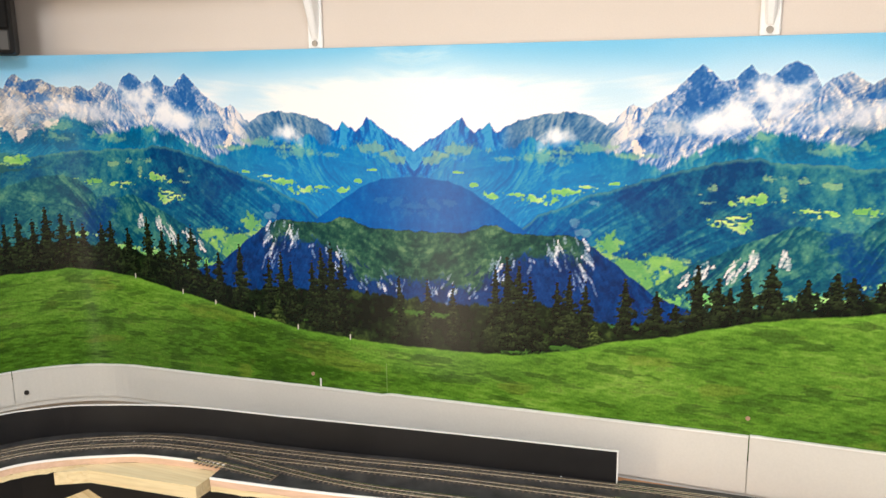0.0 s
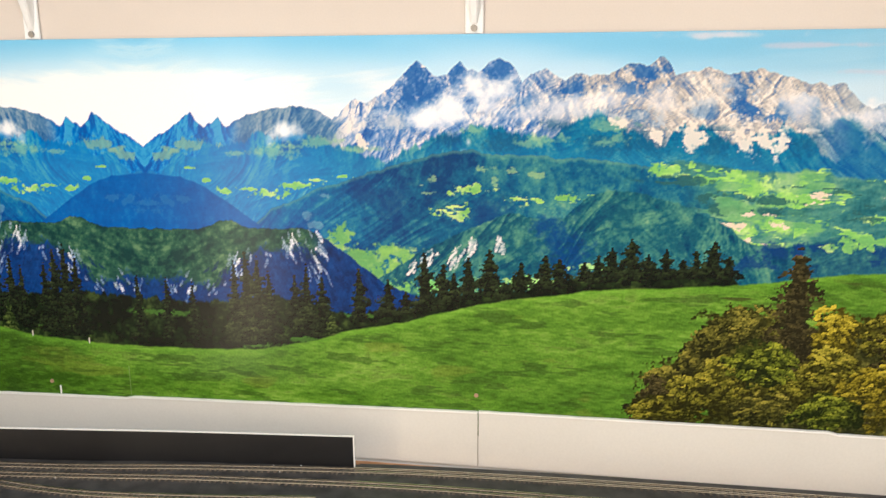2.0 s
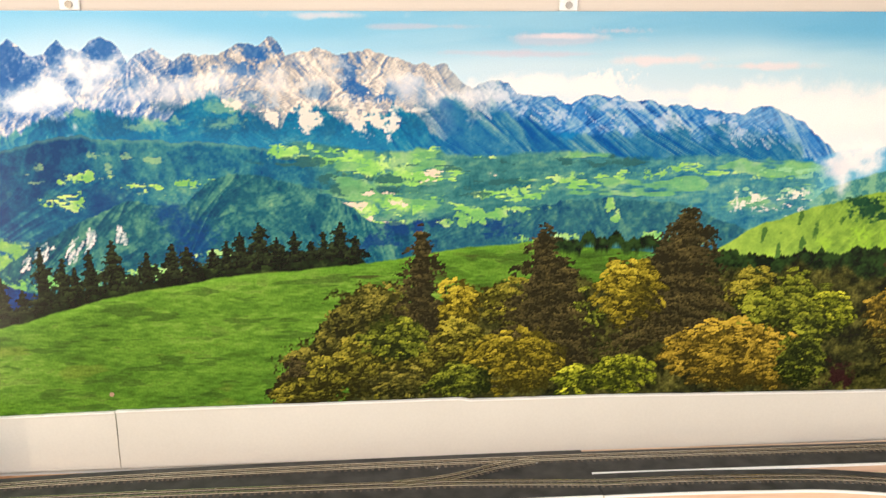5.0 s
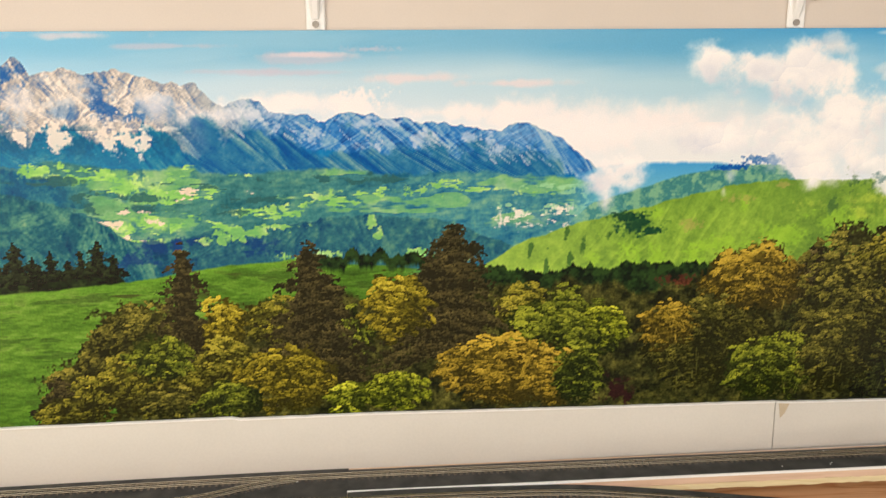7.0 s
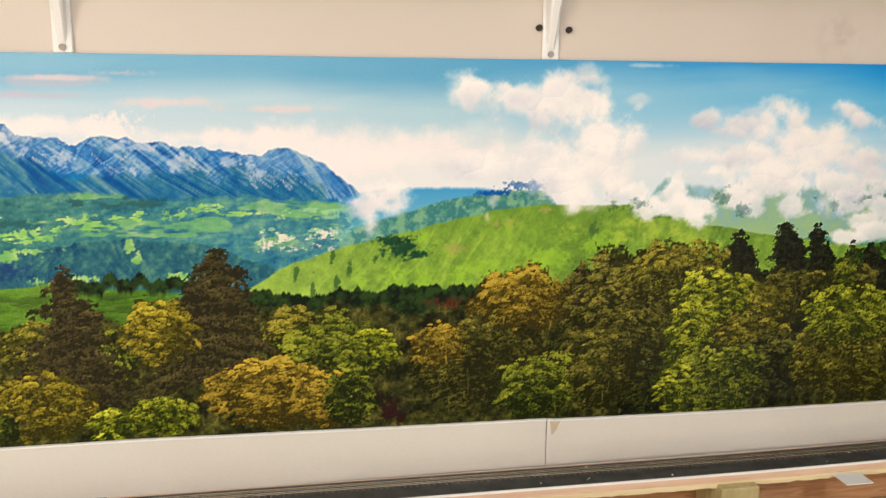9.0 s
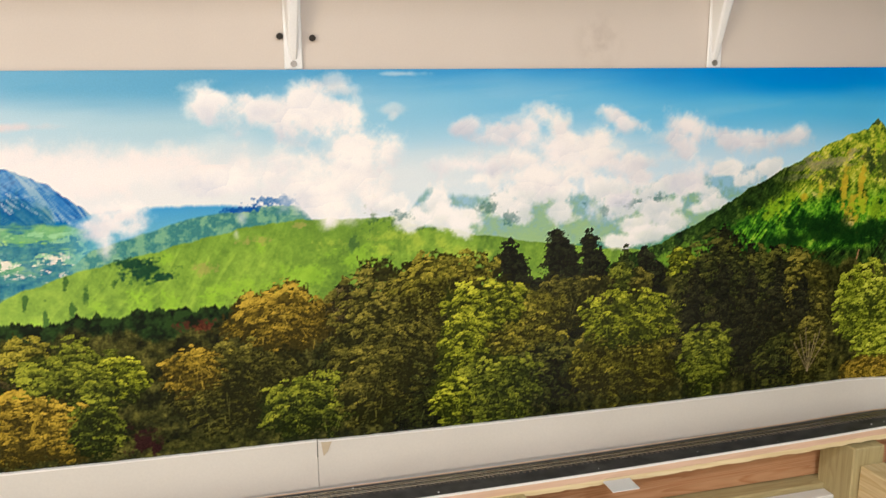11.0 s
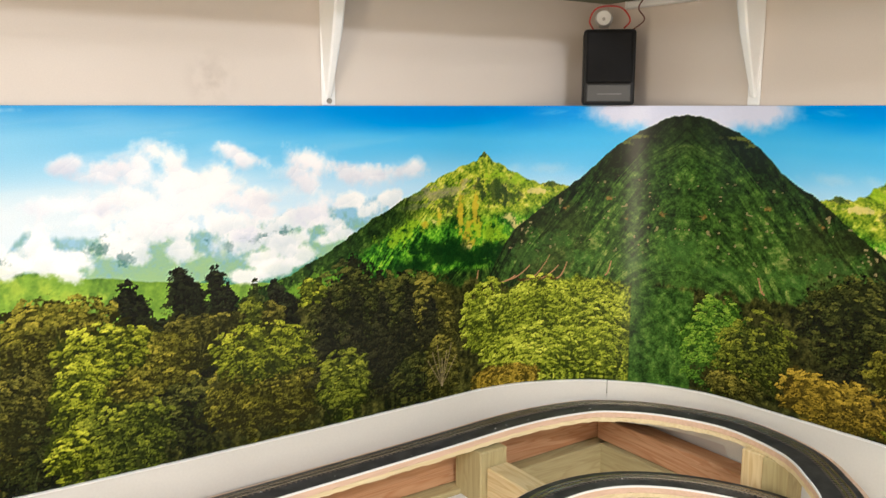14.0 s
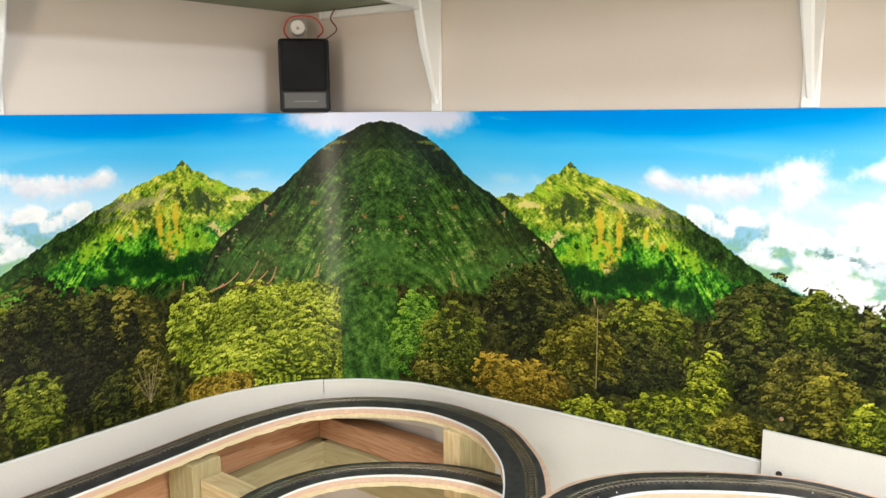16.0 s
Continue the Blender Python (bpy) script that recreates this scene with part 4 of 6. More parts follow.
far.spots(rgb(196, 212, 74), 0.5, 1.5, 0.7, 0.012, [(1.77, .563, .025, .010), (1.794, .535, .012, .02), (1.83, .53, .008, .02), (1.86, .50, .02, .012), (1.75, .52, .015, .012), (1.90, .49, .012, .01), (1.68, .545, .012, .01)])
far.spots(rgb(60, 96, 50), 0.7, 1.3, 0.4, 0.012, [(1.734, .615, .008, .03), (1.708, .54, .006, .02), (1.78, .60, .02, .012), (1.80, .575, .02, .008)])
far.clouds(0.4, [(1.40, .735, .06, .03), (1.457, .735, .10, .025), (1.40, .76, .10, .03), (1.50, .80, .10, .03)], rgb(248, 246, 246), rgb(226, 230, 236), 0.06)
far.clouds(0.95, [(1.415, .648, .036, .034), (1.40, .62, .025, .03), (1.398, .570, .011, .034), (1.43, .66, .02, .02)])
far.clouds(0.6, [(1.564, .626, .008, .028), (1.557, .587, .005, .018), (1.688, .968, .020, .020), (1.70, .95, .02, .014)])
far.clouds(0.96, [(1.53, .918, .026, .036), (1.56, .905, .03, .04), (1.59, .90, .032, .045), (1.62, .88, .028, .035), (1.64, .915, .020, .045), (1.655, .87, .03, .045), (1.68, .875, .022, .046), (1.715, .862, .02, .044), (1.70, .82, .03, .05), (1.735, .81, .024, .05), (1.715, .76, .03, .05), (1.557, .718, .05, .03), (1.60, .742, .055, .042), (1.65, .70, .06, .05), (1.70, .70, .046, .055), (1.691, .64, .028, .04), (1.676, .605, .012, .024), (1.74, .65, .022, .04)], rgb(255, 251, 249), rgb(208, 214, 230))
# veiled hills under the cloud bank
veiled = far.line([(1.70, .45), (1.78, .60), (1.80, .675), (1.82, .69), (1.845, .66), (1.9, .655), (1.95, .67), (2.02, .65), (2.1, .655), (2.2, .68), (2.28, .705), (2.32, .70), (2.4, .68)], 0.016, 0.03, 58)
veil_lit = np.clip(V + 0.10 * (land - 0.5) + 0.16 * (trees - 0.5), 0, 1)
far.lay(tones(veil_lit, (0.46, rgb(126, 172, 84)), (0.55, rgb(112, 162, 104)), (0.62, rgb(98, 154, 150)), (0.70, rgb(120, 176, 206))), far.below(veiled, 0.02) * (1 - far.below(G, 0.008)) * far.band(1.74, 2.42, 0.02) * 0.65)
far.clouds(0.95, [(1.767, 0.638, 0.024, 0.0279), (1.82, 0.645, 0.024, 0.031), (1.87, 0.6, 0.024, 0.031), (1.92, 0.63, 0.024, 0.0372), (1.96, 0.66, 0.032, 0.0434), (2.01, 0.6, 0.024, 0.0372), (2.05, 0.66, 0.04, 0.0372), (2.1, 0.62, 0.04, 0.0372), (2.16, 0.66, 0.04, 0.0372), (2.22, 0.67, 0.04, 0.0372), (1.88, 0.7, 0.036, 0.031), (2.28, 0.7, 0.04, 0.031), (2.17, 0.58, 0.024, 0.0248)], rgb(255, 253, 252), rgb(206, 218, 226), 0.03, 1.2, 0.3)
far.clouds(0.9, [(1.785, .60, .02, .03), (1.835, .60, .016, .03), (1.86, .57, .014, .03), (1.95, .60, .02, .035), (2.0, .66, .03, .03), (2.04, .58, .016, .025), (2.09, .66, .03, .03), (2.13, .55, .02, .02), (2.19, .60, .025, .025), (2.25, .64, .03, .03), (2.2, .55, .03, .028), (2.15, .515, .03, .022), (2.265, .605, .028, .03), (2.31, .665, .028, .026), (2.10, .50, .025, .018), (2.35, .70, .02, .02), (2.23, .585, .02, .02)], rgb(255, 253, 252), rgb(206, 218, 226), 0.03, 1.2, 0.3)
far.spots(rgb(34, 84, 84), 0.5, 1.6, 0.5, 0.012, [(1.775, .615, .010, .012), (1.90, .625, .012, .016), (1.935, .59, .010, .014), (2.045, .62, .008, .014), (2.12, .615, .014, .010), (2.165, .625, .012, .008), (2.08, .60, .008, .010)])
far.clouds(0.92, [(1.855, .745, .03, .03), (1.888, .735, .03, .02), (1.874, .850, .022, .026), (1.86, .84, .012, .02), (1.913, .823, .026, .026), (1.961, .85, .026, .045), (1.97, .81, .035, .035), (1.99, .785, .024, .04), (2.021, .766, .045, .045), (2.076, .885, .018, .016), (2.09, .868, .018, .018), (2.108, .845, .014, .02), (2.111, .724, .03, .03), (2.07, .74, .03, .02), (2.199, .838, .036, .032), (2.179, .80, .03, .03), (2.23, .825, .04, .038), (2.27, .805, .05, .04), (2.31, .785, .035, .035), (2.384, .795, .034, .028), (2.21, .755, .018, .035), (2.222, .690, .036, .05), (1.99, .70, .02, .03), (2.06, .60, .02, .03), (2.10, .63, .02, .02)], rgb(254, 250, 252), rgb(200, 208, 228))
far.clouds(0.95, [(1.66, .925, .022, .03), (1.665, .90, .025, .03), (1.70, .85, .03, .035), (1.728, .825, .028, .04), (1.755, .80, .022, .04), (1.72, .775, .035, .04), (1.545, .925, .024, .022), (1.60, .915, .035, .03), (2.0, .845, .022, .035), (2.045, .795, .03, .035), (2.08, .76, .035, .03), (2.14, .735, .04, .03), (1.94, .755, .035, .025), (2.02, .71, .04, .03), (1.97, .69, .03, .03), (2.14, .69, .03, .025)], rgb(255, 252, 251), rgb(214, 218, 232))
far.clouds(0.5, [(1.773, .988, .03, .006), (1.76, .895, .016, .014), (1.765, .875, .006, .01)])
# white crown of cloud over the pyramid, on the second mirror line
far.spots(rgb(226, 224, 242), 0.97, 0.35, 0.16, 0.06, [(2.93, 1.02, .185, .115)])
far.clouds(0.25, [(2.68, .78, .06, .02)])

# sunlit peak
R = far.line([(1.93, -.1), (1.95, .40), (2.096, .433), (2.171, .487), (2.23, .538), (2.292, .61), (2.389, .7), (2.446, .76), (2.492, .795), (2.529, .812), (2.538, .83), (2.547, .846), (2.556, .83), (2.566, .81), (2.617, .767), (2.665, .72), (2.686, .733), (2.718, .712), (2.9, .6)], 0.008, 0.02, 61)
mr = far.below(R, 0.006)
far.clip = mr
dr = np.clip(R[None, :] - V, 0, 1)
land, tuft = slanted(far.n(0.06, 62, 5, 1.0), 0.5), far.n(0.009, 63, 3, 1.0, 0.7)
lit = np.clip(0.48 + 0.42 * (far.slope(R, 0.7 - 1.3 * step01(U, 2.50, 2.60), 0.07, 871, 1.1, 1.0) - 0.5) + 0.62 * (tuft - 0.5) + 0.25 * (trees - 0.5), 0, 1)
sunny = tones(lit, (0.15, rgb(56, 82, 18)), (0.4, rgb(118, 146, 30)), (0.62, rgb(188, 194, 54)), (0.85, rgb(228, 218, 106)))
leafy = tones(lit, (0.2, rgb(14, 48, 12)), (0.45, rgb(48, 102, 22)), (0.7, rgb(104, 168, 32)), (0.9, rgb(170, 208, 60)))
low_part = step01(V + 0.10 * (land - 0.5), 0.66, 0.58)[..., None]
far.lay(sunny * (1 - low_part) + leafy * low_part, mr)
far.spots(rgb(150, 142, 110), 0.65, 1.4, 0.4, 0.012, [(2.44, .70, .05, .012), (2.40, .67, .03, .010), (2.47, .715, .03, .010), (2.50, .74, .02, .01), (2.42, .725, .02, .008)], lean=-0.6)
far.spots(rgb(44, 62, 30), 0.75, 1.3, 0.4, 0.012, [(2.57, .70, .03, .035), (2.60, .68, .022, .03), (2.47, .66, .02, .03), (2.54, .71, .012, .03), (2.547, .835, .010, .014), (2.686, .725, .018, .012)])
far.spots(rgb(216, 184, 44), 0.8, 1.0, 0.4, 0.012, [(2.495, .63, .006, .075), (2.527, .635, .005, .085), (2.51, .58, .012, .03), (2.535, .57, .006, .04), (2.45, .63, .005, .03), (2.42, .60, .005, .015), (2.51, .52, .012, .02)])
far.spots(rgb(226, 206, 130), 0.8, 1.2, 0.4, 0.012, [(2.663, .698, .02, .008), (2.605, .595, .014, .02), (2.62, .57, .008, .02), (2.51, .51, .008, .018), (2.44, .61, .004, .01)])
far.spots(rgb(160, 196, 30), 0.7, 1.4, 0.4, 0.012, [(2.555, .56, .03, .03), (2.58, .53, .02, .02), (2.36, .58, .03, .03), (2.40, .61, .03, .02), (2.62, .74, .02, .015), (2.58, .76, .02, .015)])
far.spots(rgb(12, 42, 12), 0.85, 1.4, 0.4, 0.03, [(2.468, .49, .05, .028), (2.43, .52, .03, .018), (2.40, .46, .06, .03), (2.54, .47, .05, .03), (2.60, .48, .03, .05), (2.48, .535, .02, .012)])
edge_shade = step01(0.095 - dr + 0.05 * (tuft - 0.5), 0.0, 0.03) * (1 - step01(U, 2.36, 2.44))
far.lay(tones(lit, (0.2, rgb(16, 30, 12)), (0.6, rgb(36, 60, 20)), (0.9, rgb(76, 100, 36))), mr * np.clip(edge_shade + step01(0.45 - V, 0, 0.04), 0, 1) * 0.92)
far.spots(rgb(122, 168, 44), 0.6, 1.8, 0.35, 0.012, [(2.20, .445, .03, .03), (2.22, .41, .03, .04), (2.24, .46, .02, .02), (2.19, .40, .02, .04)])
# dark pyramid on the mirror line
P = far.line([(2.48, -.1), (2.5, .2), (2.545, .33), (2.573, .446), (2.609, .554), (2.666, .637), (2.718, .708), (2.770, .79), (2.814, .868), (2.843, .902), (2.870, .930), (2.896, .952), (2.92, .965), (2.937, .972)], 0.005, 0.015, 66)
mp = far.below(P, 0.006)
far.clip = mp
land, tuft = slanted(far.n(0.05, 67, 5, 1.0), -0.5), far.n(0.009, 68, 3, 1.0, 0.7)
lit = np.clip(0.48 + 0.34 * (far.slope(P, 0.5, 0.10, 881, 1.3, 1.0) - 0.5) + 0.22 * (far.n(0.10, 882, 4) - 0.5) + 0.44 * (tuft - 0.5) + 0.26 * (trees - 0.5) + 0.16 * step01(0.72 - V, 0, 0.25) * step01(U, 2.60, 2.78) - 0.24 * step01(0.12 - (P[None, :] - V), 0, 0.09), 0, 1)
far.lay(tones(lit, (0.15, rgb(16, 28, 12)), (0.45, rgb(44, 70, 24)), (0.7, rgb(76, 110, 38)), (0.95, rgb(150, 160, 80))), mp)
far.lay(rgb(44, 42, 24), mp * step01(far.n(0.05, 69, 4), 0.50, 0.66) * step01(2.80 - U, 0, 0.08) * 0.4)
far.lay(rgb(34, 38, 24), mp * step01(V + 0.06 * (land - 0.5), 0.76, 0.95) * 0.6)
flecks = step01(far.n(0.0065, 70, 2, 1.3), 0.83, 0.90) * step01(V, 0.45, 0.5) * (1 - step01(V, 0.72, 0.78))
far.lay(rgb(150, 136, 92), mp * flecks * 0.8)
far.spots(rgb(170, 120, 60), 0.7, 1.4, 0.4, 0.012, [(2.72, .64, .008, .012), (2.80, .67, .006, .008), (2.83, .60, .008, .010), (2.90, .62, .006, .008)])
far.spots(rgb(186, 190, 66), 0.4, 0.8, 0.3, 0.012, [(2.848, .893, .02, .006), (2.83, .872, .012, .008)])
far.spots(rgb(66, 104, 40), 0.55, 1.5, 0.4, 0.012, [(2.65, .46, .03, .03), (2.75, .45, .04, .02), (2.86, .44, .04, .02), (2.70, .52, .03, .02), (2.92, .50, .02, .04)])
for k, (u0, v0, u1, v1) in enumerate([(2.62, .375, .05, .05), (2.66, .37, .05, .09), (2.68, .372, .045, .05), (2.60, .37, .03, .02), (2.71, .375, .02, .06), (2.53, .36, .01, .06), (2.80, .39, .01, .05)]):
    for q in np.linspace(0, 1, 40):   # pale bent stems at its foot
        far.dab(u0 + u1 * (q - 0.5), (v0 + v1 * q * q) * 0.5, 0.0016, 0.0013, rgb(168, 128, 88), 0.75)
far.spots(rgb(70, 30, 18), 0.9, 1.2, 0.4, 0.012, [(2.535, .365, .016, .02), (2.66, .372, .03, .008)])
far.clip = None
far.c = np.clip(far.c, 0, 1)
lift = (far.below(sky, 0.01) * (1 - step01(U, 1.3, 1.5)))[..., None]
far.c = far.c * (1 - lift) + far.c ** 0.87 * lift

# -- the whole print: the far view mirrored at both lines, then the foreground --
art = Canvas(U_LEFT, U_RIGHT)
col = np.abs(art.u)
col = np.where(col > U_FAR, 2 * U_FAR - col, col)
U, V = art.u[None, :], art.v
over = np.clip(U - U_FAR, 0, 2)   # the pyramid's far flank is a little broader than its mirror image
wider = 0.034 * step01(over, 0.08, 0.34) * (1 - step01(over, 0.5, 0.7)) * (1 - step01(V, 0.70, 0.80)) + 0.014 * step01(over, 0.03, 0.12) * (1 - step01(over, 0.22, 0.30))
art.c = np.take_along_axis(far.c, np.clip(np.rint((col[None, :] + wider) / CELL).astype(int), 0, far.w - 1)[..., None], 1)
fine, tuft = art.n(0.006, 299, 2, 1.0, 0.7), art.n(0.012, 298, 3, 1.0, 0.7)

MEADOW = art.line([(-1.2, .27), (-.813, .29), (-.616, .302), (-.509, .279), (-.408, .238), (-.301, .196), (-.209, .166), (-.111, .146), (.035, .145), (.137, .150), (.217, .178), (.29, .225), (.357, .25), (.428, .291), (.499, .325), (.583, .351), (.71, .376), (.781, .386), (.925, .425), (.997, .434), (1.042, .425), (1.15, .40), (1.3, .3)], 0.004, 0.03, 301)
belt_top = art.line([(-1.2, .36), (-.82, .40), (-.6, .39), (-.42, .34), (-.30, .27), (-.246, .28), (-.154, .30), (-.023, .29), (.05, .285), (.105, .29), (.188, .31), (.24, .29), (.28, .262), (.345, .28), (.422, .32), (.497, .35), (.64, .405), (.70, .415), (.77, .425), (.785, .38)], 0.012, 0.010, 302)
belt = tones(np.clip(0.4 + 0.7 * (tuft - 0.5) + 0.5 * (art.n(0.04, 303, 3) - 0.5), 0, 1), (0.2, rgb(10, 18, 10)), (0.5, rgb(24, 38, 18)), (0.85, rgb(64, 82, 36)))
art.lay(belt, art.below(belt_top, 0.01) * art.band(-1.2, 0.785, 0.006))
art.spots(rgb(70, 112, 40), 0.85, 1.2, 0.4, 0.012, [(.02, .25, .028, .008), (-.02, .25, .02, .007), (.30, .265, .02, .006), (.21, .19, .025, .012), (.155, .165, .03, .008), (-.22, .20, .03, .01)])
dk, lt = rgb(12, 20, 12), rgb(66, 80, 42)
seed = 400
for u, tipv, wid in [(.118, .41, .03), (.135, .44, .036), (.152, .425, .036), (.168, .385, .03), (-.028, .36, .02), (.016, .355, .02), (.055, .345, .018), (.205, .375, .026), (.222, .405, .03), (.244, .38, .026), (.296, .40, .03), (.336, .37, .03), (.36, .34, .02), (.386, .45, .032), (.411, .42, .03), (.425, .40, .025), (.444, .435, .03), (.472, .465, .034), (.513, .43, .03), (.545, .45, .03), (.562, .44, .028), (.594, .435, .026), (.611, .455, .026), (.628, .475, .03), (.652, .50, .032), (.673, .46, .026), (.695, .475, .026), (.715, .45, .024), (.731, .475, .022), (.752, .50, .032), (.77, .46, .022)]:
    base = (np.interp(u, art.u, MEADOW) + 0.03) * HT
    art.conifer(u, base, tipv * HT - base, wid * 1.3, dk, lt, seed, 0.25, 0.85); seed += 1
    um = -u - 0.004
    if u > 0.08 and um > -0.80:
        base = (np.interp(um, art.u, MEADOW) + 0.03) * HT
        lift = 0.02 if um < -0.25 else 0.0
        art.conifer(um, base, max(0.02, (tipv + lift) * HT - base), wid * 1.3, dk, lt, seed, 0.25, 0.85); seed += 1
for u, tipv, wid in [(.258, .275, .03), (-.235, .265, .026)]:
    base = (np.interp(u, art.u, MEADOW) - 0.005) * HT
    art.conifer(u, base, tipv * HT - base, wid, rgb(24, 38, 16), rgb(110, 126, 60), seed); seed += 1

# meadow
mm = art.below(MEADOW, 0.008) * (1 - step01(U, 1.12, 1.2))
g1, g2 = art.n(0.12, 310, 5, 2.2), slanted(art.n(0.02, 311, 4, 2.4, 0.65), 0.6)
blades = art.n(0.005, 315, 2, 2.5, 0.7)
lit = np.clip(0.46 + 0.50 * (g1 - 0.5) + 0.32 * (g2 - 0.5) + 0.28 * (blades - 0.5) + 0.16 * (relief(g2, -2, 2, 3.0) - 0.5), 0, 1)
art.lay(tones(lit, (0.12, rgb(54, 86, 22)), (0.38, rgb(78, 118, 32)), (0.6, rgb(98, 140, 42)), (0.85, rgb(134, 170, 68))), mm)
art.lay(rgb(58, 82, 26), mm * step01(g2 * 0.6 + blades * 0.4, 0.64, 0.78) * 0.35)
art.lay(rgb(140, 116, 54), mm * step01(art.n(0.03, 313, 4, 3.0), 0.70, 0.84) * 0.2)
art.lay(rgb(40, 62, 22), mm * step01(art.n(0.010, 316, 3, 5.0, 0.7), 0.60, 0.74) * 0.38)
art.lay(rgb(58, 56, 30), mm * step01(art.n(0.016, 314, 3, 5.0), 0.68, 0.76) * art.band(0.62, 1.05) * step01(V, 0.32, 0.36) * 0.7)
art.lay(rgb(120, 180, 50), mm * step01(MEADOW[None, :] - V, 0.03, 0.0) * 0.35)
for u in (-.508, -.414, -.351, -.279, -.201, -.111):
    y = np.interp(u, art.u, MEADOW) * HT
    art.dab(u, y + 0.002, 0.0013, 0.005, rgb(206, 200, 184), 0.8)
# a dark hedge on the far edge of the meadow, then the wooded foreground in shade
hedge = (art.line([(.9, .3), (1.0, .425), (1.05, .445), (1.1, .45), (1.16, .44), (1.25, .40), (1.3, .38), (1.36, .39), (1.45, .40), (1.53, .395), (1.6, .36)], 0.016, 0.012, 318))
art.lay(tones(tuft, (0.3, rgb(12, 26, 12)), (0.7, rgb(40, 66, 26))), art.below(hedge, 0.008) * (1 - art.below(hedge - 0.035, 0.02) * (1 - step01(U, 1.18, 1.22))) * art.band(1.02, 1.6, 0.01))
edge = art.line([(.70, -.1), (.752, .0), (.772, .10), (.80, .22), (.85, .28), (.92, .31), (1.0, .33), (1.2, .35), (1.35, .34), (1.42, .34), (1.5, .34), (1.7, .40), (1.9, .38), (2.1, .40), (2.3, .42), (2.6, .36), (2.95, .36), (3.3, .40), (3.6, .40), (4, .40)], 0.03, 0.03, 320)
art.lay(tones(np.clip(0.45 + 0.8 * (tuft - 0.5), 0, 1), (0.2, rgb(22, 26, 10)), (0.5, rgb(54, 56, 22)), (0.85, rgb(104, 102, 44))), art.below(edge, 0.02))

olive = (rgb(35, 35, 8), rgb(97, 96, 27), rgb(168, 158, 52))
yellow = (rgb(48, 46, 10), rgb(122, 112, 26), rgb(196, 180, 54))
lime = (rgb(34, 42, 8), rgb(110, 120, 24), rgb(200, 202, 56))
orange = (rgb(52, 46, 12), rgb(128, 110, 32), rgb(194, 166, 56))
moss = (rgb(26, 34, 8), rgb(84, 94, 24), rgb(154, 160, 46))
brown = (rgb(29, 31, 9), rgb(81, 80, 28), rgb(148, 140, 54))
dusk = (rgb(17, 21, 9), rgb(50, 56, 21), rgb(108, 108, 42))
grassy = (rgb(28, 54, 12), rgb(76, 114, 28), rgb(144, 174, 54))
conA, conB = rgb(34, 32, 16), rgb(116, 104, 56)
CROWNS_A = [(olive, 1.29, .147, .038, .029), (brown, .80, .127, .060, .042), (moss, 1.039, .105, .045, .054), (olive, .964, .135, .04, .034), (moss, 1.345, .107, .071, .055), (lime, 1.399, .114, .039, .031), (moss, 1.324, .099, .072, .052)]
CROWNS_B = [(olive, .70, .018, .045, .022), (olive, .745, .045, .04, .03), (yellow, .901, .128, .026, .049), (yellow, 1.123, .15, .045, .046), (olive, .785, .053, .055, .039), (olive, .854, .051, .059, .035), (moss, .82, .09, .04, .03), (olive, .90, .085, .035, .03), (yellow, .973, .052, .068, .044), (lime, 1.119, .032, .046, .028), (lime, 1.058, .025, .03, .021), (orange, 1.257, .057, .094, .044), (orange, 1.329, .043, .047, .037), (moss, 1.366, .047, .033, .039)]
CROWNS_C = [(dusk, 1.684, .106, .039, .057), (orange, 1.61, .17, .071, .047), (brown, 1.546, .081, .088, .063), (orange, 1.49, .111, .042, .035), (moss, 1.643, .045, .07, .05), (dusk, 1.795, .044, .05, .051), (brown, 1.756, .141, .088, .089), (olive, 1.838, .207, .083, .041), (brown, 1.73, .06, .048, .058), (brown, 2.028, .164, .072, .039)]
CROWNS_D = [(olive, 1.958, .122, .062, .069), (lime, 1.897, .17, .064, .041), (lime, 1.863, .105, .034, .059), (dusk, 1.995, .057, .054, .053), (moss, 1.915, .039, .07, .052), (lime, 1.846, .029, .03, .035), (dusk, 2.298, .137, .092, .09), (dusk, 2.383, .111, .085, .102), (olive, 2.125, .061, .096, .063), (lime, 2.122, .129, .086, .044), (moss, 2.263, .066, .051, .065)]
lemon = (rgb(42, 54, 10), rgb(126, 140, 30), rgb(206, 212, 70))
CROWNS_E = [(dusk, 2.27, .173, .059, .078), (brown, 2.436, .127, .051, .076), (brown, 2.456, .043, .038, .049), (lemon, 2.557, .121, .064, .067), (lemon, 2.675, .12, .10, .065), (lemon, 2.772, .111, .065, .067), (lemon, 2.649, .048, .103, .049), (lemon, 2.791, .043, .043, .057), (orange, 2.599, .004, .071, .024)]
CROWNS_F = [(grassy, 3.011, .085, .068, .08), (dusk, 3.258, .173, .089, .067), (moss, 3.091, .086, .077, .062), (brown, 3.051, .025, .054, .027), (orange, 3.237, .042, .098, .045), (moss, 3.468, .161, .073, .052), (dusk, 3.442, .112, .084, .053), (olive, 3.354, .122, .071, .055), (dusk, 3.626, .187, .069, .087), (dusk, 3.76, .195, .046, .051), (moss, 3.704, .223, .042, .038)]
CROWNS_G = [(brown, 3.689, .127, .057, .046), (olive, 3.725, .112, .041, .046), (lime, 3.558, .108, .033, .051), (lime, 3.377, .015, .06, .033), (lime, 3.509, .041, .075, .044), (olive, 3.61, .043, .048, .029), (lime, 3.774, .092, .032, .03), (moss, 3.86, .12, .05, .05), (olive, 3.86, .04, .06, .04)]
seed = 500


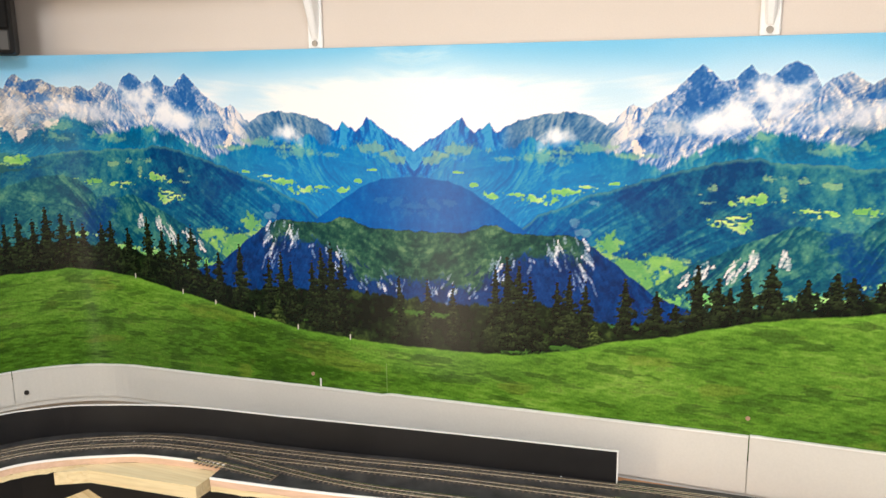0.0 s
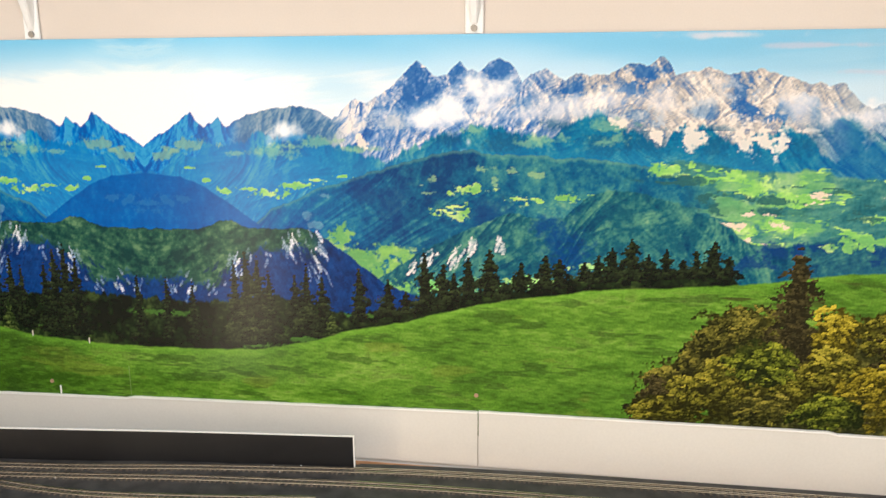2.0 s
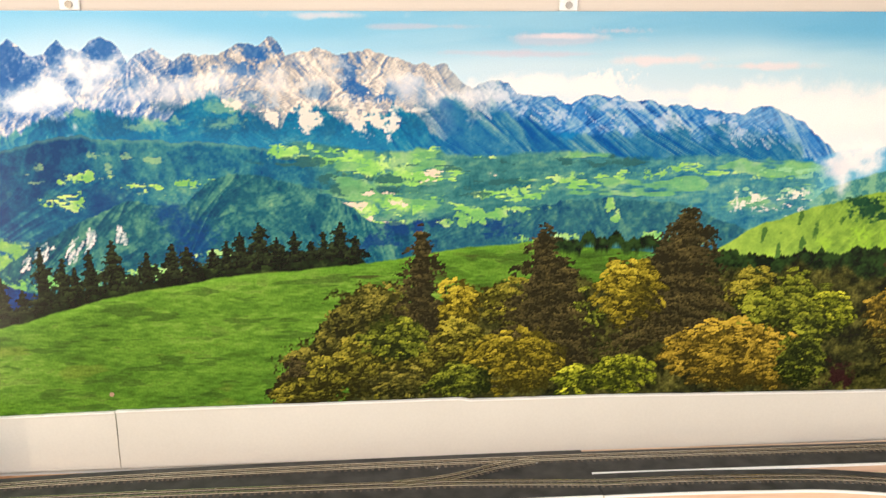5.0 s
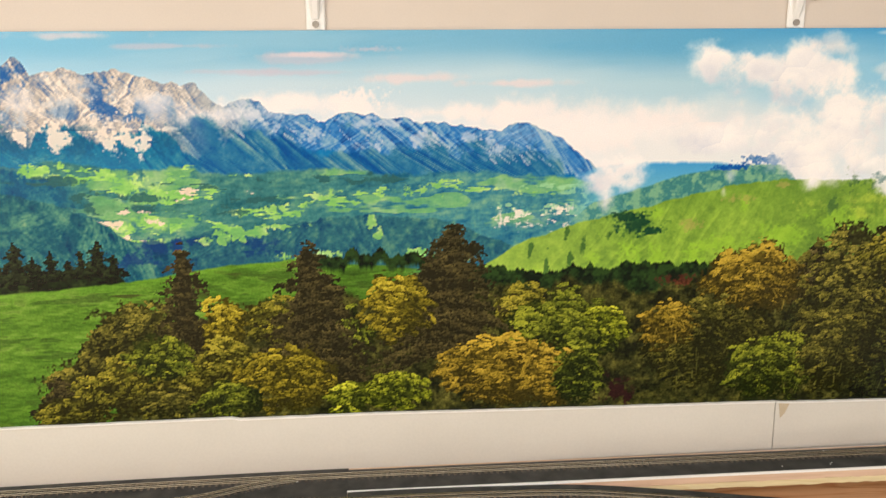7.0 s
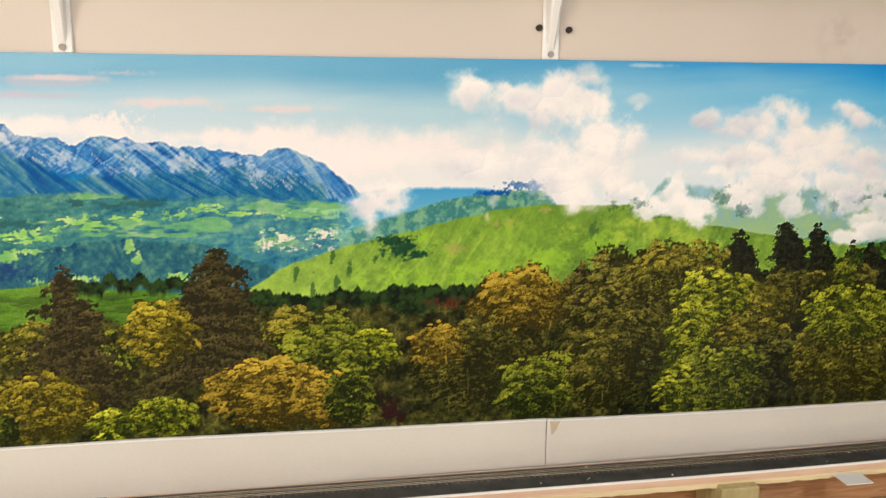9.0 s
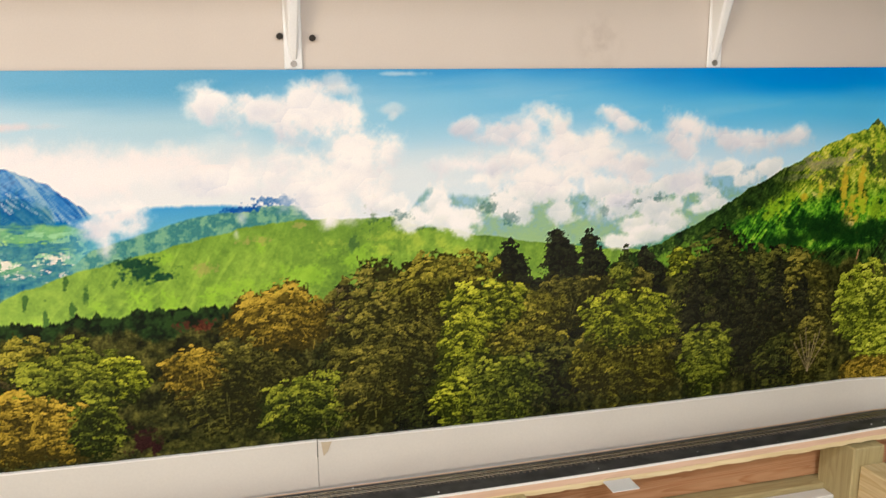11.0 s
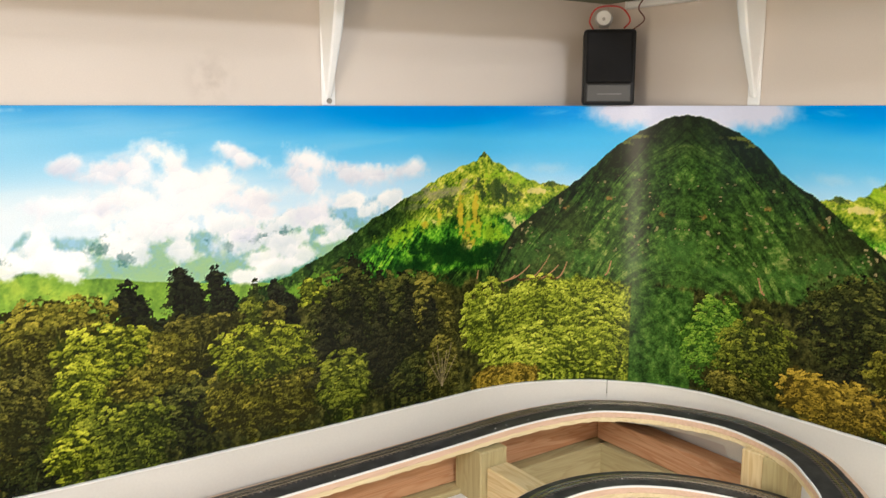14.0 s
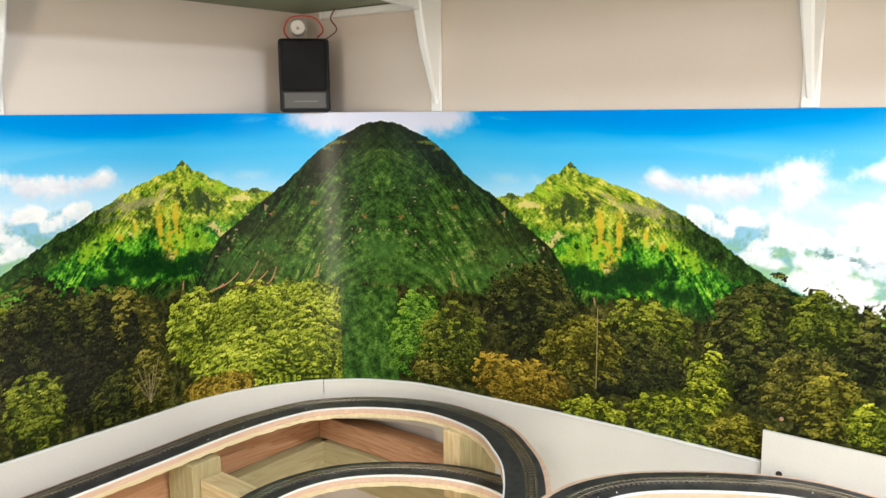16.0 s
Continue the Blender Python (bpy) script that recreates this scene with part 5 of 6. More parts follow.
def crowns(group, **more):
    global seed
    for tone, u, v, ru, rv in group:
        art.crown(u, v, ru, rv, *tone, seed, **more)
        seed += 1


night = (rgb(14, 18, 10), rgb(60, 66, 36))
for k, (u, b, hgt, w) in enumerate([(1.950, .12, .12, .060), (1.930, .12, .145, .070), (2.026, .12, .13, .070), (2.004, .12, .158, .074), (2.056, .12, .156, .054), (2.072, .12, .12, .050), (1.975, .12, .085, .050), (2.147, .12, .122, .060), (2.167, .12, .10, .05)]):
    art.conifer(u, b, hgt, w, *night, 690 + k, 0.5, 0.30, 1.3)
art.conifer(2.115, .12, .128, .05, rgb(26, 36, 12), rgb(120, 132, 52), 699, 0.4, 0.5, 1.3)
for k, (u, b, hgt, w) in enumerate([(2.28, .15, .12, .07), (2.33, .14, .10, .05), (2.24, .14, .08, .05), (3.25, .15, .10, .07), (2.38, .12, .11, .06), (2.42, .12, .10, .05), (3.60, .15, .11, .07), (3.66, .16, .09, .05)]):
    art.conifer(u, b, hgt, w * 1.2, rgb(18, 22, 12), rgb(62, 60, 32), 700 + k, 0.25, 0.6)
crowns([(moss, 2.105, .185, .022, .03), (brown, 2.14, .18, .02, .03)])
crowns([(brown, .715, .055, .045, .035), (brown, .76, .10, .042, .040)])
crowns(CROWNS_A)
crowns(CROWNS_C[:1], twig=0.3)
for k, (u, b, hgt, w) in enumerate([(.853, .070, .175, .062), (1.011, .05, .192, .10), (1.197, .09, .172, .125), (1.18, .09, .13, .11), (1.03, .05, .15, .10), (.689, .0, .070, .06), (.70, .0, .05, .06), (1.695, .15, .076, .045)]):
    art.conifer(u, b, hgt, w * 1.4, conA, conB, 720 + k, 0.35, 0.52)
crowns(CROWNS_B, under=0.3)
crowns([(brown, .83, .03, .04, .02), (moss, .90, .03, .04, .025)])
crowns(CROWNS_C[1:], twig=0.8, under=0.45)
crowns(CROWNS_D, twig=0.3, under=0.4)
art.lay(tones(np.clip(0.40 + 0.9 * (art.speck - 0.5) + 0.7 * (art.ragged[0.03] - 0.5), 0, 1), (0.1, lemon[0]), (0.5, lemon[1]), (0.9, lemon[2])), art.below(art.line([(2.5, .2), (2.57, .30), (2.62, .36), (2.7, .375), (2.78, .37), (2.9, .37)], 0.02, 0.02, 329), 0.02) * art.band(2.56, 2.846, 0.006))
crowns(CROWNS_E, twig=0.4, ball=0.25)
# a straight cut in the print: grass of the slope beside the lime trees
grass_cut = tones(np.clip(0.45 + 0.6 * (tuft - 0.5) + 0.3 * (art.n(0.03, 330, 4, 0.6) - 0.5), 0, 1), (0.2, rgb(26, 50, 14)), (0.5, rgb(60, 94, 30)), (0.85, rgb(116, 144, 58)))
art.lay(grass_cut, art.below(art.line([(2.8, .37), (2.95, .36), (3.05, .34)], 0.01, 0.02, 331), 0.02) * art.band(2.845, 2.965, 0.002))
for k, (u, b, hgt, w) in enumerate([(2.235, .06, .15, .05), (2.285, .05, .165, .06), (2.335, .06, .14, .05), (2.385, .04, .165, .06), (2.43, .05, .13, .05), (2.36, .03, .11, .06), (3.255, .07, .14, .07), (3.43, .07, .12, .06)]):
    art.conifer(u, b, hgt, w * 1.35, rgb(18, 22, 12), rgb(70, 68, 36), 760 + k, 0.4, 0.5)
crowns([(moss, 2.263, .055, .045, .05), (dusk, 2.40, .04, .05, .04), (brown, 2.456, .05, .036, .05)], twig=0.8)
crowns(CROWNS_F, twig=0.3, under=0.1, ball=0.5)
crowns(CROWNS_G, twig=0.2, under=0.1, ball=0.5)
crowns([(lime, 2.198, .212, .012, .026), (lime, 2.218, .214, .010, .018), (moss, 3.62, .205, .016, .022)], ball=0.2)
art.spots(rgb(44, 20, 22), 0.9, 0.9, 0.3, 0.012, [(1.425, .04, .016, .035)])
art.spots(rgb(90, 36, 28), 0.7, 1.4, 0.3, 0.012, [(1.50, .345, .02, .012)])
for k in range(7):
    for q in np.linspace(0, 1, 30):   # a bare pale trunk with branches
        art.dab(2.455 + (k - 3) * 0.010 * q, 0.012 + (0.05 + 0.012 * (k % 3)) * q, 0.0011, 0.0025, rgb(150, 134, 100), 0.4)
# crisp ink: lift the fine contrast of the whole print
soft_ink = art.c.copy()
for axis in (0, 1):
    soft_ink = (np.roll(soft_ink, 1, axis) + np.roll(soft_ink, -1, axis) + soft_ink) / 3
soft_ink[[0, -1]], soft_ink[:, [0, -1]] = art.c[[0, -1]], art.c[:, [0, -1]]
art.c = np.clip(art.c + 0.85 * (art.c - soft_ink), 0, 1)


def linear(c):
    return np.where(c <= 0.04045, c / 12.92, ((c + 0.055) / 1.055) ** 2.4)


m, n, l, b = material("mural_print", 0.21, 0.0, 0.17)
att = n.new("ShaderNodeAttribute")
att.attribute_name = "print"
speck, hgt = noise_mix(m, 700, (0.95, 0.95, 0.95), (1.04, 1.04, 1.04), 0.3, 0.7, 2)
detail, _ = noise_mix(m, 330, (0.62, 0.62, 0.62), (1.42, 1.42, 1.40), 0.33, 0.67, 4)
dots = mixed(m, att.outputs["Color"], detail, 1.0, "MULTIPLY")
inked = mixed(m, att.outputs["Color"], dots, att.outputs["Alpha"])
l.new(mixed(m, inked, speck, 1.0, "MULTIPLY"), b.inputs["Base Color"])
_, hw = noise_mix(m, 5, (0, 0, 0), (1, 1, 1), 0.0, 1.0, 1)
bump(m, hw, 0.08, 0.004)
MURAL = m

# fine leaf texture in the near woods, less in the meadow and the distance
wood_mask = np.clip(0.22 + 0.4 * step01(art.u, 2.15, 2.5)[None, :] + 0.78 * art.below(edge, 0.02) + 0.25 * art.below(MEADOW, 0.02) * (art.u < 1.15)[None, :], 0, 1)
HANG = 0.032    # the print goes on a little behind the boards


def print_panel(c0, c1, parent):
    """One hung length of the print, columns c0 to c1, with its back and rim."""
    below = int(HANG / CELL)
    w, h = c1 - c0, art.h + below
    plan = np.array([[*wall_line(AXIS + u)[0][:2], *wall_line(AXIS + u)[1][:2]] for u in art.u[c0:c1]])
    zz = Z_BOT + CELL * np.arange(-below, 0)
    zz = np.concatenate([zz, Z_BOT + art.v[:, 0] * HT])
    ink = np.concatenate([art.c[below:0:-1, c0:c1], art.c[:, c0:c1]])
    co = np.empty((h, w, 3))
    co[..., 0], co[..., 1], co[..., 2] = plan[None, :, 0], plan[None, :, 1], zz[:, None]
    idx = np.arange(h * w).reshape(h, w)
    quads = np.stack([idx[:-1, :-1], idx[:-1, 1:], idx[1:, 1:], idx[1:, :-1]], -1).reshape(-1, 4)
    back = co[::h - 1].copy()
    back[..., 0] -= plan[None, :, 2] * 0.003
    back[..., 1] -= plan[None, :, 3] * 0.003
    bi = h * w + np.arange(2 * w).reshape(2, w)
    rim = np.concatenate([np.stack([bi[0, 1:], bi[0, :-1], bi[1, :-1], bi[1, 1:]], -1),
                          np.stack([idx[-1, :-1], idx[-1, 1:], bi[1, 1:], bi[1, :-1]], -1),
                          np.stack([bi[0, :-1], bi[0, 1:], idx[0, 1:], idx[0, :-1]], -1)])
    verts, faces = np.concatenate([co.reshape(-1, 3), back.reshape(-1, 3)]), np.concatenate([quads, rim])
    me = bpy.data.meshes.new("printed_panel")
    me.vertices.add(len(verts)); me.vertices.foreach_set("co", verts.ravel())
    me.loops.add(faces.size); me.loops.foreach_set("vertex_index", faces.ravel().astype(np.int32))
    me.polygons.add(len(faces)); me.polygons.foreach_set("loop_start", np.arange(0, faces.size, 4, dtype=np.int32))
    me.update(calc_edges=True)
    tone = np.ones((len(verts), 4))
    lum = ink @ np.array([0.3, 0.6, 0.1])
    leafy = np.clip((0.74 - lum) / 0.3, 0, 1) * (1 - step01(ink[..., 2] - ink[..., 1], 0.10, 0.25) * step01(ink[..., 2], 0.5, 0.7))
    tone[:h * w, :3] = linear(ink).reshape(-1, 3) * 0.92
    tone[:h * w, 3] = (leafy * np.concatenate([wood_mask[below:0:-1, c0:c1], wood_mask[:, c0:c1]])).ravel()
    tone[h * w:, :3] = 0.8
    me.color_attributes.new("print", "FLOAT_COLOR", "POINT").data.foreach_set("color", tone.ravel())
    me.polygons.foreach_set("use_smooth", np.ones(len(faces), dtype=bool))
    me.materials.append(MURAL)
    ob = new("printed_panel", me)
    ob.parent = parent
    return ob


mural = thing("mural", (0, 0, 0), "glossy printed alpine panorama mural along the walls", "mural")
cuts = [0] + [int(round((u - art.u0) / CELL)) for u in (-0.052, 1.60, 3.380)] + [art.w - 1]
for a, b_ in zip(cuts, cuts[1:]):
    print_panel(a, b_ + 1, mural)


# ---- boards under the mural ----
TOPS = [(-4.2, .930), (-3.4, .931), (-3.2, .9345), (-3.04, .938), (-2.893, .9405), (-2.889, .943), (-2.5, .9505), (-2.383, .9525), (-2.382, .9535), (-1.93, .955), (-1.928, .9525), (-1.75, .9525), (-1.44, .947), (-1.192, .9438), (-1.189, .9425), (-1.0, .939), (-.84, .937), (-.6, .936), (-.41, .9365), (-.18, .9385), (-.04, .942), (.13, .947), (.31, .953), (.46, .958), (.6, .961), (.8, .962)]


def board_top(s):
    return float(np.interp(s, [p[0] for p in TOPS], [p[1] for p in TOPS]))


SEAMS = [(-4.15, -3.575), (-3.575, -2.383), (-2.383, -1.192), (-1.192, -.036), (-.036, .80)]
for k, (a, b_) in enumerate(SEAMS):
    bd = part("backing_board", strip(a + 0.0007, b_ - 0.0007, 0.001, 0.004, lambda s: float(np.interp(s, (.20, .24), (.8745, .80))), board_top, wobble=0.0003, seed=k), BOARD)
    tagged(bd, "white hardboard strip fixed to the wall under the mural", "board", "boards under the mural")
    part("top_edge", strip(a + 0.0007, b_ - 0.0007, 0.001, 0.0058, lambda s: board_top(s) + 0.0002, lambda s: board_top(s) + 0.0023, wobble=0.0003, seed=k), BOARD_EDGE, bd, "bright raw upper edge")
# unseen strip, added so that the gaps between the boards turn grey, not black
tagged(part("trim", strip(-4.1, .79, 0.0002, 0.0008, 0.865, 0.914), BOARD), "added white strip that lightens the board joints", "trim", kind="structure")
raised = tagged(part("backing_board", strip(.802, 1.2, 0.006, 0.010, 0.70, 1.012), BOARD), "taller white hardboard panel beside the far curve", "board", "boards under the mural")
part("screw_hole", disc((-0.010, -0.934, 0.954), (1, 0, 0), 0.0045, 0.002), DARK, raised)
for p, axis in [((*(wall_line(-3.556)[0] + wall_line(-3.556)[1] * 0.0045)[:2], 0.893), wall_line(-3.556)[1])]:
    tagged(part("screw_hole", disc(p, axis, 0.004, 0.004), DARK), "dark screw hole in the white board", "hole")


# ---- track beds ----
def bed(name, line, half_l, half_r, label, thick=0.0115, layer=0.0022, ledge=0.003, category="track bed"):
    """Plywood strip with a black roadbed glued on it; the line is the middle of its top."""
    lo = shifted(line, 0)
    t = thing(name, line[0], label, category)
    inv = Matrix.Translation(-line[0])

    def put(nm, prof, mat, lab="", ragged=0.0):
        bm = sweep(lo, prof, ragged=ragged)
        bmesh.ops.transform(bm, matrix=inv, verts=bm.verts)
        return part(nm, bm, mat, t, lab)
    put("plywood", [(-half_r, -thick), (-half_r, -layer), (half_l, -layer), (half_l, -thick)], PLY, "pinkish plywood with a sawn edge", 0.0008)
    put("underlayer", [(-half_r + 0.0005, -thick - 0.008), (-half_r + 0.0005, -thick - 0.0003), (half_l, -thick - 0.0003), (half_l, -thick - 0.008)], PLYTOP, "pale sawn batten under the plywood", 0.001)
    put("roadbed", [(-half_r + 0.0018, -layer), (-half_r + 0.0022, 0), (half_l - ledge - 0.001, 0), (half_l - ledge, -layer)], ROADBED, "black painted roadbed")
    put("edge_trim", [(-half_r - 0.0006, -layer - 0.0002), (-half_r - 0.0006, 0.0004), (-half_r + 0.0017, 0.0004), (-half_r + 0.0017, -layer + 0.0002)], BOARD_EDGE, "white edging strip")
    return t


GAUGE = 0.009


def track(line, name="railway_track", label="narrow model railway track with dark sleepers and nickel rails"):
    """Rails and sleepers along a line on top of the bed."""
    t = thing(name, line[0], label, "model track", "model tracks")
    inv = Matrix.Translation(-line[0])
    for off in (-GAUGE / 2, GAUGE / 2):
        bm = sweep(line, [(off - 0.0012, 0.0012), (off - 0.0012, 0.0018), (off - 0.0007, 0.0022), (off - 0.0007, 0.0036), (off + 0.0007, 0.0036), (off + 0.0007, 0.0022), (off + 0.0012, 0.0018), (off + 0.0012, 0.0012)])
        bmesh.ops.transform(bm, matrix=inv, verts=bm.verts)
        part("rail", bm, RAIL, t)
    verts, faces, run = [], [], 0.0
    nrm = sides(line)
    for i in range(1, len(line)):
        d = line[i] - line[i - 1]
        run += d.length
        if run < 0.0060:
            continue
        run = 0.0
        p, nn, dd = line[i] - line[0], nrm[i], d.normalized()
        k = len(verts)
        for sx, sy, sz in ((-1, -1, 0.0002), (1, -1, 0.0002), (1, 1, 0.0002), (-1, 1, 0.0002), (-1, -1, 0.0014), (1, -1, 0.0014), (1, 1, 0.0014), (-1, 1, 0.0014)):
            verts.append(p + nn * (sx * 0.0088) + dd * (sy * 0.0014) + Vector((0, 0, sz)))
        faces += [tuple(k + j for j in f) for f in ((4, 5, 6, 7), (0, 1, 5, 4), (1, 2, 6, 5), (2, 3, 7, 6), (3, 0, 4, 7))]
    me = bpy.data.meshes.new("sleeper_run")
    me.from_pydata([tuple(v) for v in verts], [], faces)
    me.materials.append(SLEEPER)
    ob = new("sleeper_run", me)
    ob.parent = t
    ob["kind"] = "stuff"
    return t


FINE = 0.0026
# main line: from the left curve along the back wall, round the right corner and out towards the room
MAIN = [(-3.40, -.62, BED), (-3.405, -.48, BED), (-3.395, -.36, BED), (-3.36, -.283, BED), (-3.309, -.232, BED), (-3.229, -.187, BED), (-3.155, -.163, BED), (-2.986, -.147, BED), (-2.885, -.136, BED), (-2.7, -.110, BED), (-2.4, -.083, BED), (-1.9, -.073, BED), (-1.4, -.078, BED), (-.9, -.082, BED), (-.5, -.085, .906), (-.3, -.088, .911), (-.185, -.115, .916), (-.125, -.155, .92), (-.07, -.24, .926), (-.045, -.368, .935), (-.073, -.5, .94), (-.135, -.588, .944), (-.195, -.648, .945), (-.29, -.71, .945), (-.42, -.77, .945)]
main = glide(MAIN, FINE)
cut_at = lambda x: min(range(len(main)), key=lambda i: abs(main[i].x - x) + (9 if main[i].y < -0.5 else 0))
c1, c2, c3 = cut_at(-3.045), cut_at(-2.53), cut_at(-1.785)


def thinned(a, b):
    """Every fourth point of the main line, both ends kept."""
    return [main[i] for i in range(a, b, 4)] + [main[b]]


bed("track_bed", thinned(c3, len(main) - 1), 0.026, 0.038, "black topped plywood track bed curving round the corner", ledge=0.007)
bed("track_bed", thinned(0, c1), 0.034, 0.054, "curved black topped plywood bed in front of the black card", ledge=0.004)
bed("track_bed", thinned(c1, c2), 0.022, 0.092, "wide black topped plywood bed for two tracks and a turnout", ledge=0.001)
bed("track_bed", thinned(c2, c3), 0.024, 0.091, "wide black topped plywood bed for two tracks along the back wall", ledge=0.0004)
track(main)
run = [q for q in main if q.x < -1.96]
second = [p + n_ * -(0.024 + 0.012 * min(1, max(0, (p.x + 2.9) / 0.4)) + 0.014 * min(1, max(0, (p.x + 2.5) / 0.5))) for p, n_ in zip(run, sides(run))]
track(second)
FRONT_BED = glide([(-1.785, -.137, BED), (-1.7, -.137, BED), (-1.6, -.139, BED - .001), (-1.47, -.148, BED - .003), (-1.2, -.20, BED - .012), (-.9, -.26, BED - .02)], FINE)
bed("track_bed", FRONT_BED[::4], 0.028, 0.028, "lower black topped plywood bed beside the main line")
track(glide([(-1.965, -.1235, BED), (-1.87, -.130, BED)] + [tuple(p) for p in FRONT_BED[::20]], FINE))
track(glide([(-2.03, -.121, BED), (-1.961, -.110, BED), (-1.90, -.088, BED), (-1.85, -.0765, BED)], FINE), "turnout_track", "curved turnout track between the two lines")
track(glide([(-3.085, -.209, BED), (-3.03, -.211, BED), (-2.955, -.217, BED)], FINE), "turnout_track", "short stub of turnout track with cut off sleepers")
track(glide([(-3.055, -.180, BED), (-2.96, -.193, BED), (-2.85, -.200, BED), (-2.72, -.190, BED), (-2.56, -.170, BED)], FINE), "turnout_track", "turnout track cut off at the plywood edge")

# inner loop at the right corner and the loop beside the end wall
inner = glide([(-.62, -.42, .872), (-.52, -.33, .873), (-.42, -.29, .874), (-.33, -.288, .875), (-.25, -.318, .875), (-.185, -.38, .875), (-.14, -.46, .875), (-.125, -.54, .875), (-.14, -.62, .875)], FINE)
bed("track_bed", inner[::4], 0.026, 0.030, "lower curved plywood bed inside the corner loop")
track(inner)
lobe = glide([(-.40, -.80, .955), (-.30, -.755, .957), (-.235, -.757, .96), (-.17, -.79, .96), (-.12, -.845, .96), (-.08, -.905, .96), (-.052, -.965, .96), (-.045, -1.03, .96), (-.06, -1.12, .96), (-.11, -1.2, .96)], FINE)
bed("track_bed", lobe[::4], 0.036, 0.030, "raised curved plywood bed beside the end wall", ledge=0.009)
track(lobe)

# black backscene card behind the left curve
card = glide([(-3.44, -.62, BED), (-3.445, -.48, BED), (-3.43, -.34, BED), (-3.387, -.257, BED), (-3.352, -.222, BED), (-3.298, -.187, BED), (-3.161, -.142, BED), (-3.0, -.124, BED), (-2.9, -.113, BED), (-2.75, -.097, BED), (-2.537, -.078, BED)], 0.01)
ob = thing("backscene_card", card[0], "black painted card upstand behind the track curve", "card")
# its lower 0.15 m is added to darken the opening under the bed
bm = sweep([p - card[0] for p in card], [(-0.0015, -0.15), (-0.0015, 0.042), (0.0015, 0.042), (0.0015, -0.15)])
part("face", bm, BLACK, ob)
bm = sweep([p - card[0] for p in card], [(-0.0016, 0.0422), (-0.0016, 0.0432), (0.0016, 0.0432), (0.0016, 0.0422)])
part("top_edge", bm, BOARD_EDGE, ob, "white raw edge")
part("end_edge", box(*(v for p in ((card[-1].x - card[0].x, card[-1].x - card[0].x + 0.0015), (card[-1].y - card[0].y - 0.0016, card[-1].y - card[0].y + 0.0016)) for v in p), -0.004, 0.0432), BOARD_EDGE, ob, "white raw end")

# plywood corner at the left curve
bm = bmesh.new()
pts = [(-3.262, -.285), (-3.201, -.214), (-3.122, -.190), (-3.05, -.195), (-3.053, -.252), (-3.221, -.263)]
vs = [bm.verts.new((x, y, BED - 0.0118)) for x, y in pts] + [bm.verts.new((x, y, BED - 0.030)) for x, y in pts]
bm.faces.new(vs[:6]); bm.faces.new(vs[6:][::-1])
for i in range(6):
    bm.faces.new((vs[i], vs[(i + 1) % 6], vs[6 + (i + 1) % 6], vs[6 + i]))
bmesh.ops.recalc_face_normals(bm, faces=bm.faces[:])
tagged(part("plywood_plate", bm, PLYTOP), "bare pale plywood plate inside the track curve", "plywood")


# ---- timber frame ----
def beam(place, length, wide, high, mat, label, turn=(0, 0, 0)):
    """A sawn timber with its grain along its length."""
    ob = part("timber_beam", box(-length / 2, length / 2, -wide / 2, wide / 2, -high / 2, high / 2, 0.0018), mat)
    ob.matrix_world = pose(*place, *turn)
    return tagged(ob, label, "timber", "frame timbers")


Y_RUN, UPRIGHT = (0, 0, 90), (0, 90, 0)
beam((-1.32, -.030, .838), 2.62, .044, .070, REDPINE, "reddish sawn pine rail along the back wall")
beam((-1.32, -.043, .765), 2.62, .070, .074, GREENPINE, "greenish treated lower rail along the back wall")
beam((-.030, -.235, .826), .36, .044, .046, REDPINE, "reddish sawn pine rail along the end wall", Y_RUN)
beam((-.036, -.235, .765), .34, .056, .074, GREENPINE, "greenish treated lower rail along the end wall", Y_RUN)
for x in (-.367, -.95, -1.50):
    beam((x - .006, -.098, .806), .158, .072, .056, GREENPINE, "short upright post under the track bed", UPRIGHT)
    beam((x, -.345, .823), .42, .044, .070, PINE, "pale joist that runs out from the post", Y_RUN)
beam((-.085, -.437, .862), .120, .044, .034, PINE, "short upright post under the corner loop", UPRIGHT)
beam((-.085, -.476, .862), .120, .044, .040, GREENPINE, "short upright post under the corner loop", UPRIGHT)
beam((-3.10, -.330, .845), .30, .048, .022, PINE, "pale batten under the plywood plate", (0, 0, -20))
beam((-3.16, -.40, .84), .26, .050, .030, PINE, "pale batten under the curved bed", (0, 0, 34))
tagged(part("paper_tag", box(-.815, -.775, -.128, -.158, .889, .8905), WHITEPLASTIC), "small white card tag at the bed's edge", "tag")
# white terminal block between the post and the rail
term = thing("terminal_block", (-.47, -.19, .79), "white plastic terminal block with dark pins", "terminal block")
term.matrix_world = pose(-.475, -.0903, .772)
part("housing", box(-.075, .075, -.012, .012, 0, .022, .002), WHITEPLASTIC, term)
for k in range(14):
    part("pin", box(-.066 + k * .0098, -.0625 + k * .0098, -.0150, -.0122, .003, .015), DARK, term)


# ---- shelf, brackets ----
Z_SHELF = 1.64
tagged(part("shelf", box(LEFT, RIGHT, -.20, 0.006, Z_SHELF, Z_SHELF + .02), SHELF), "long dull green shelf board above the mural", "shelf")
tagged(part("shelf", box(-.20, 0.006, FRONT + .4, -.202, Z_SHELF, Z_SHELF + .02), SHELF), "dull green shelf board on the end wall", "shelf")


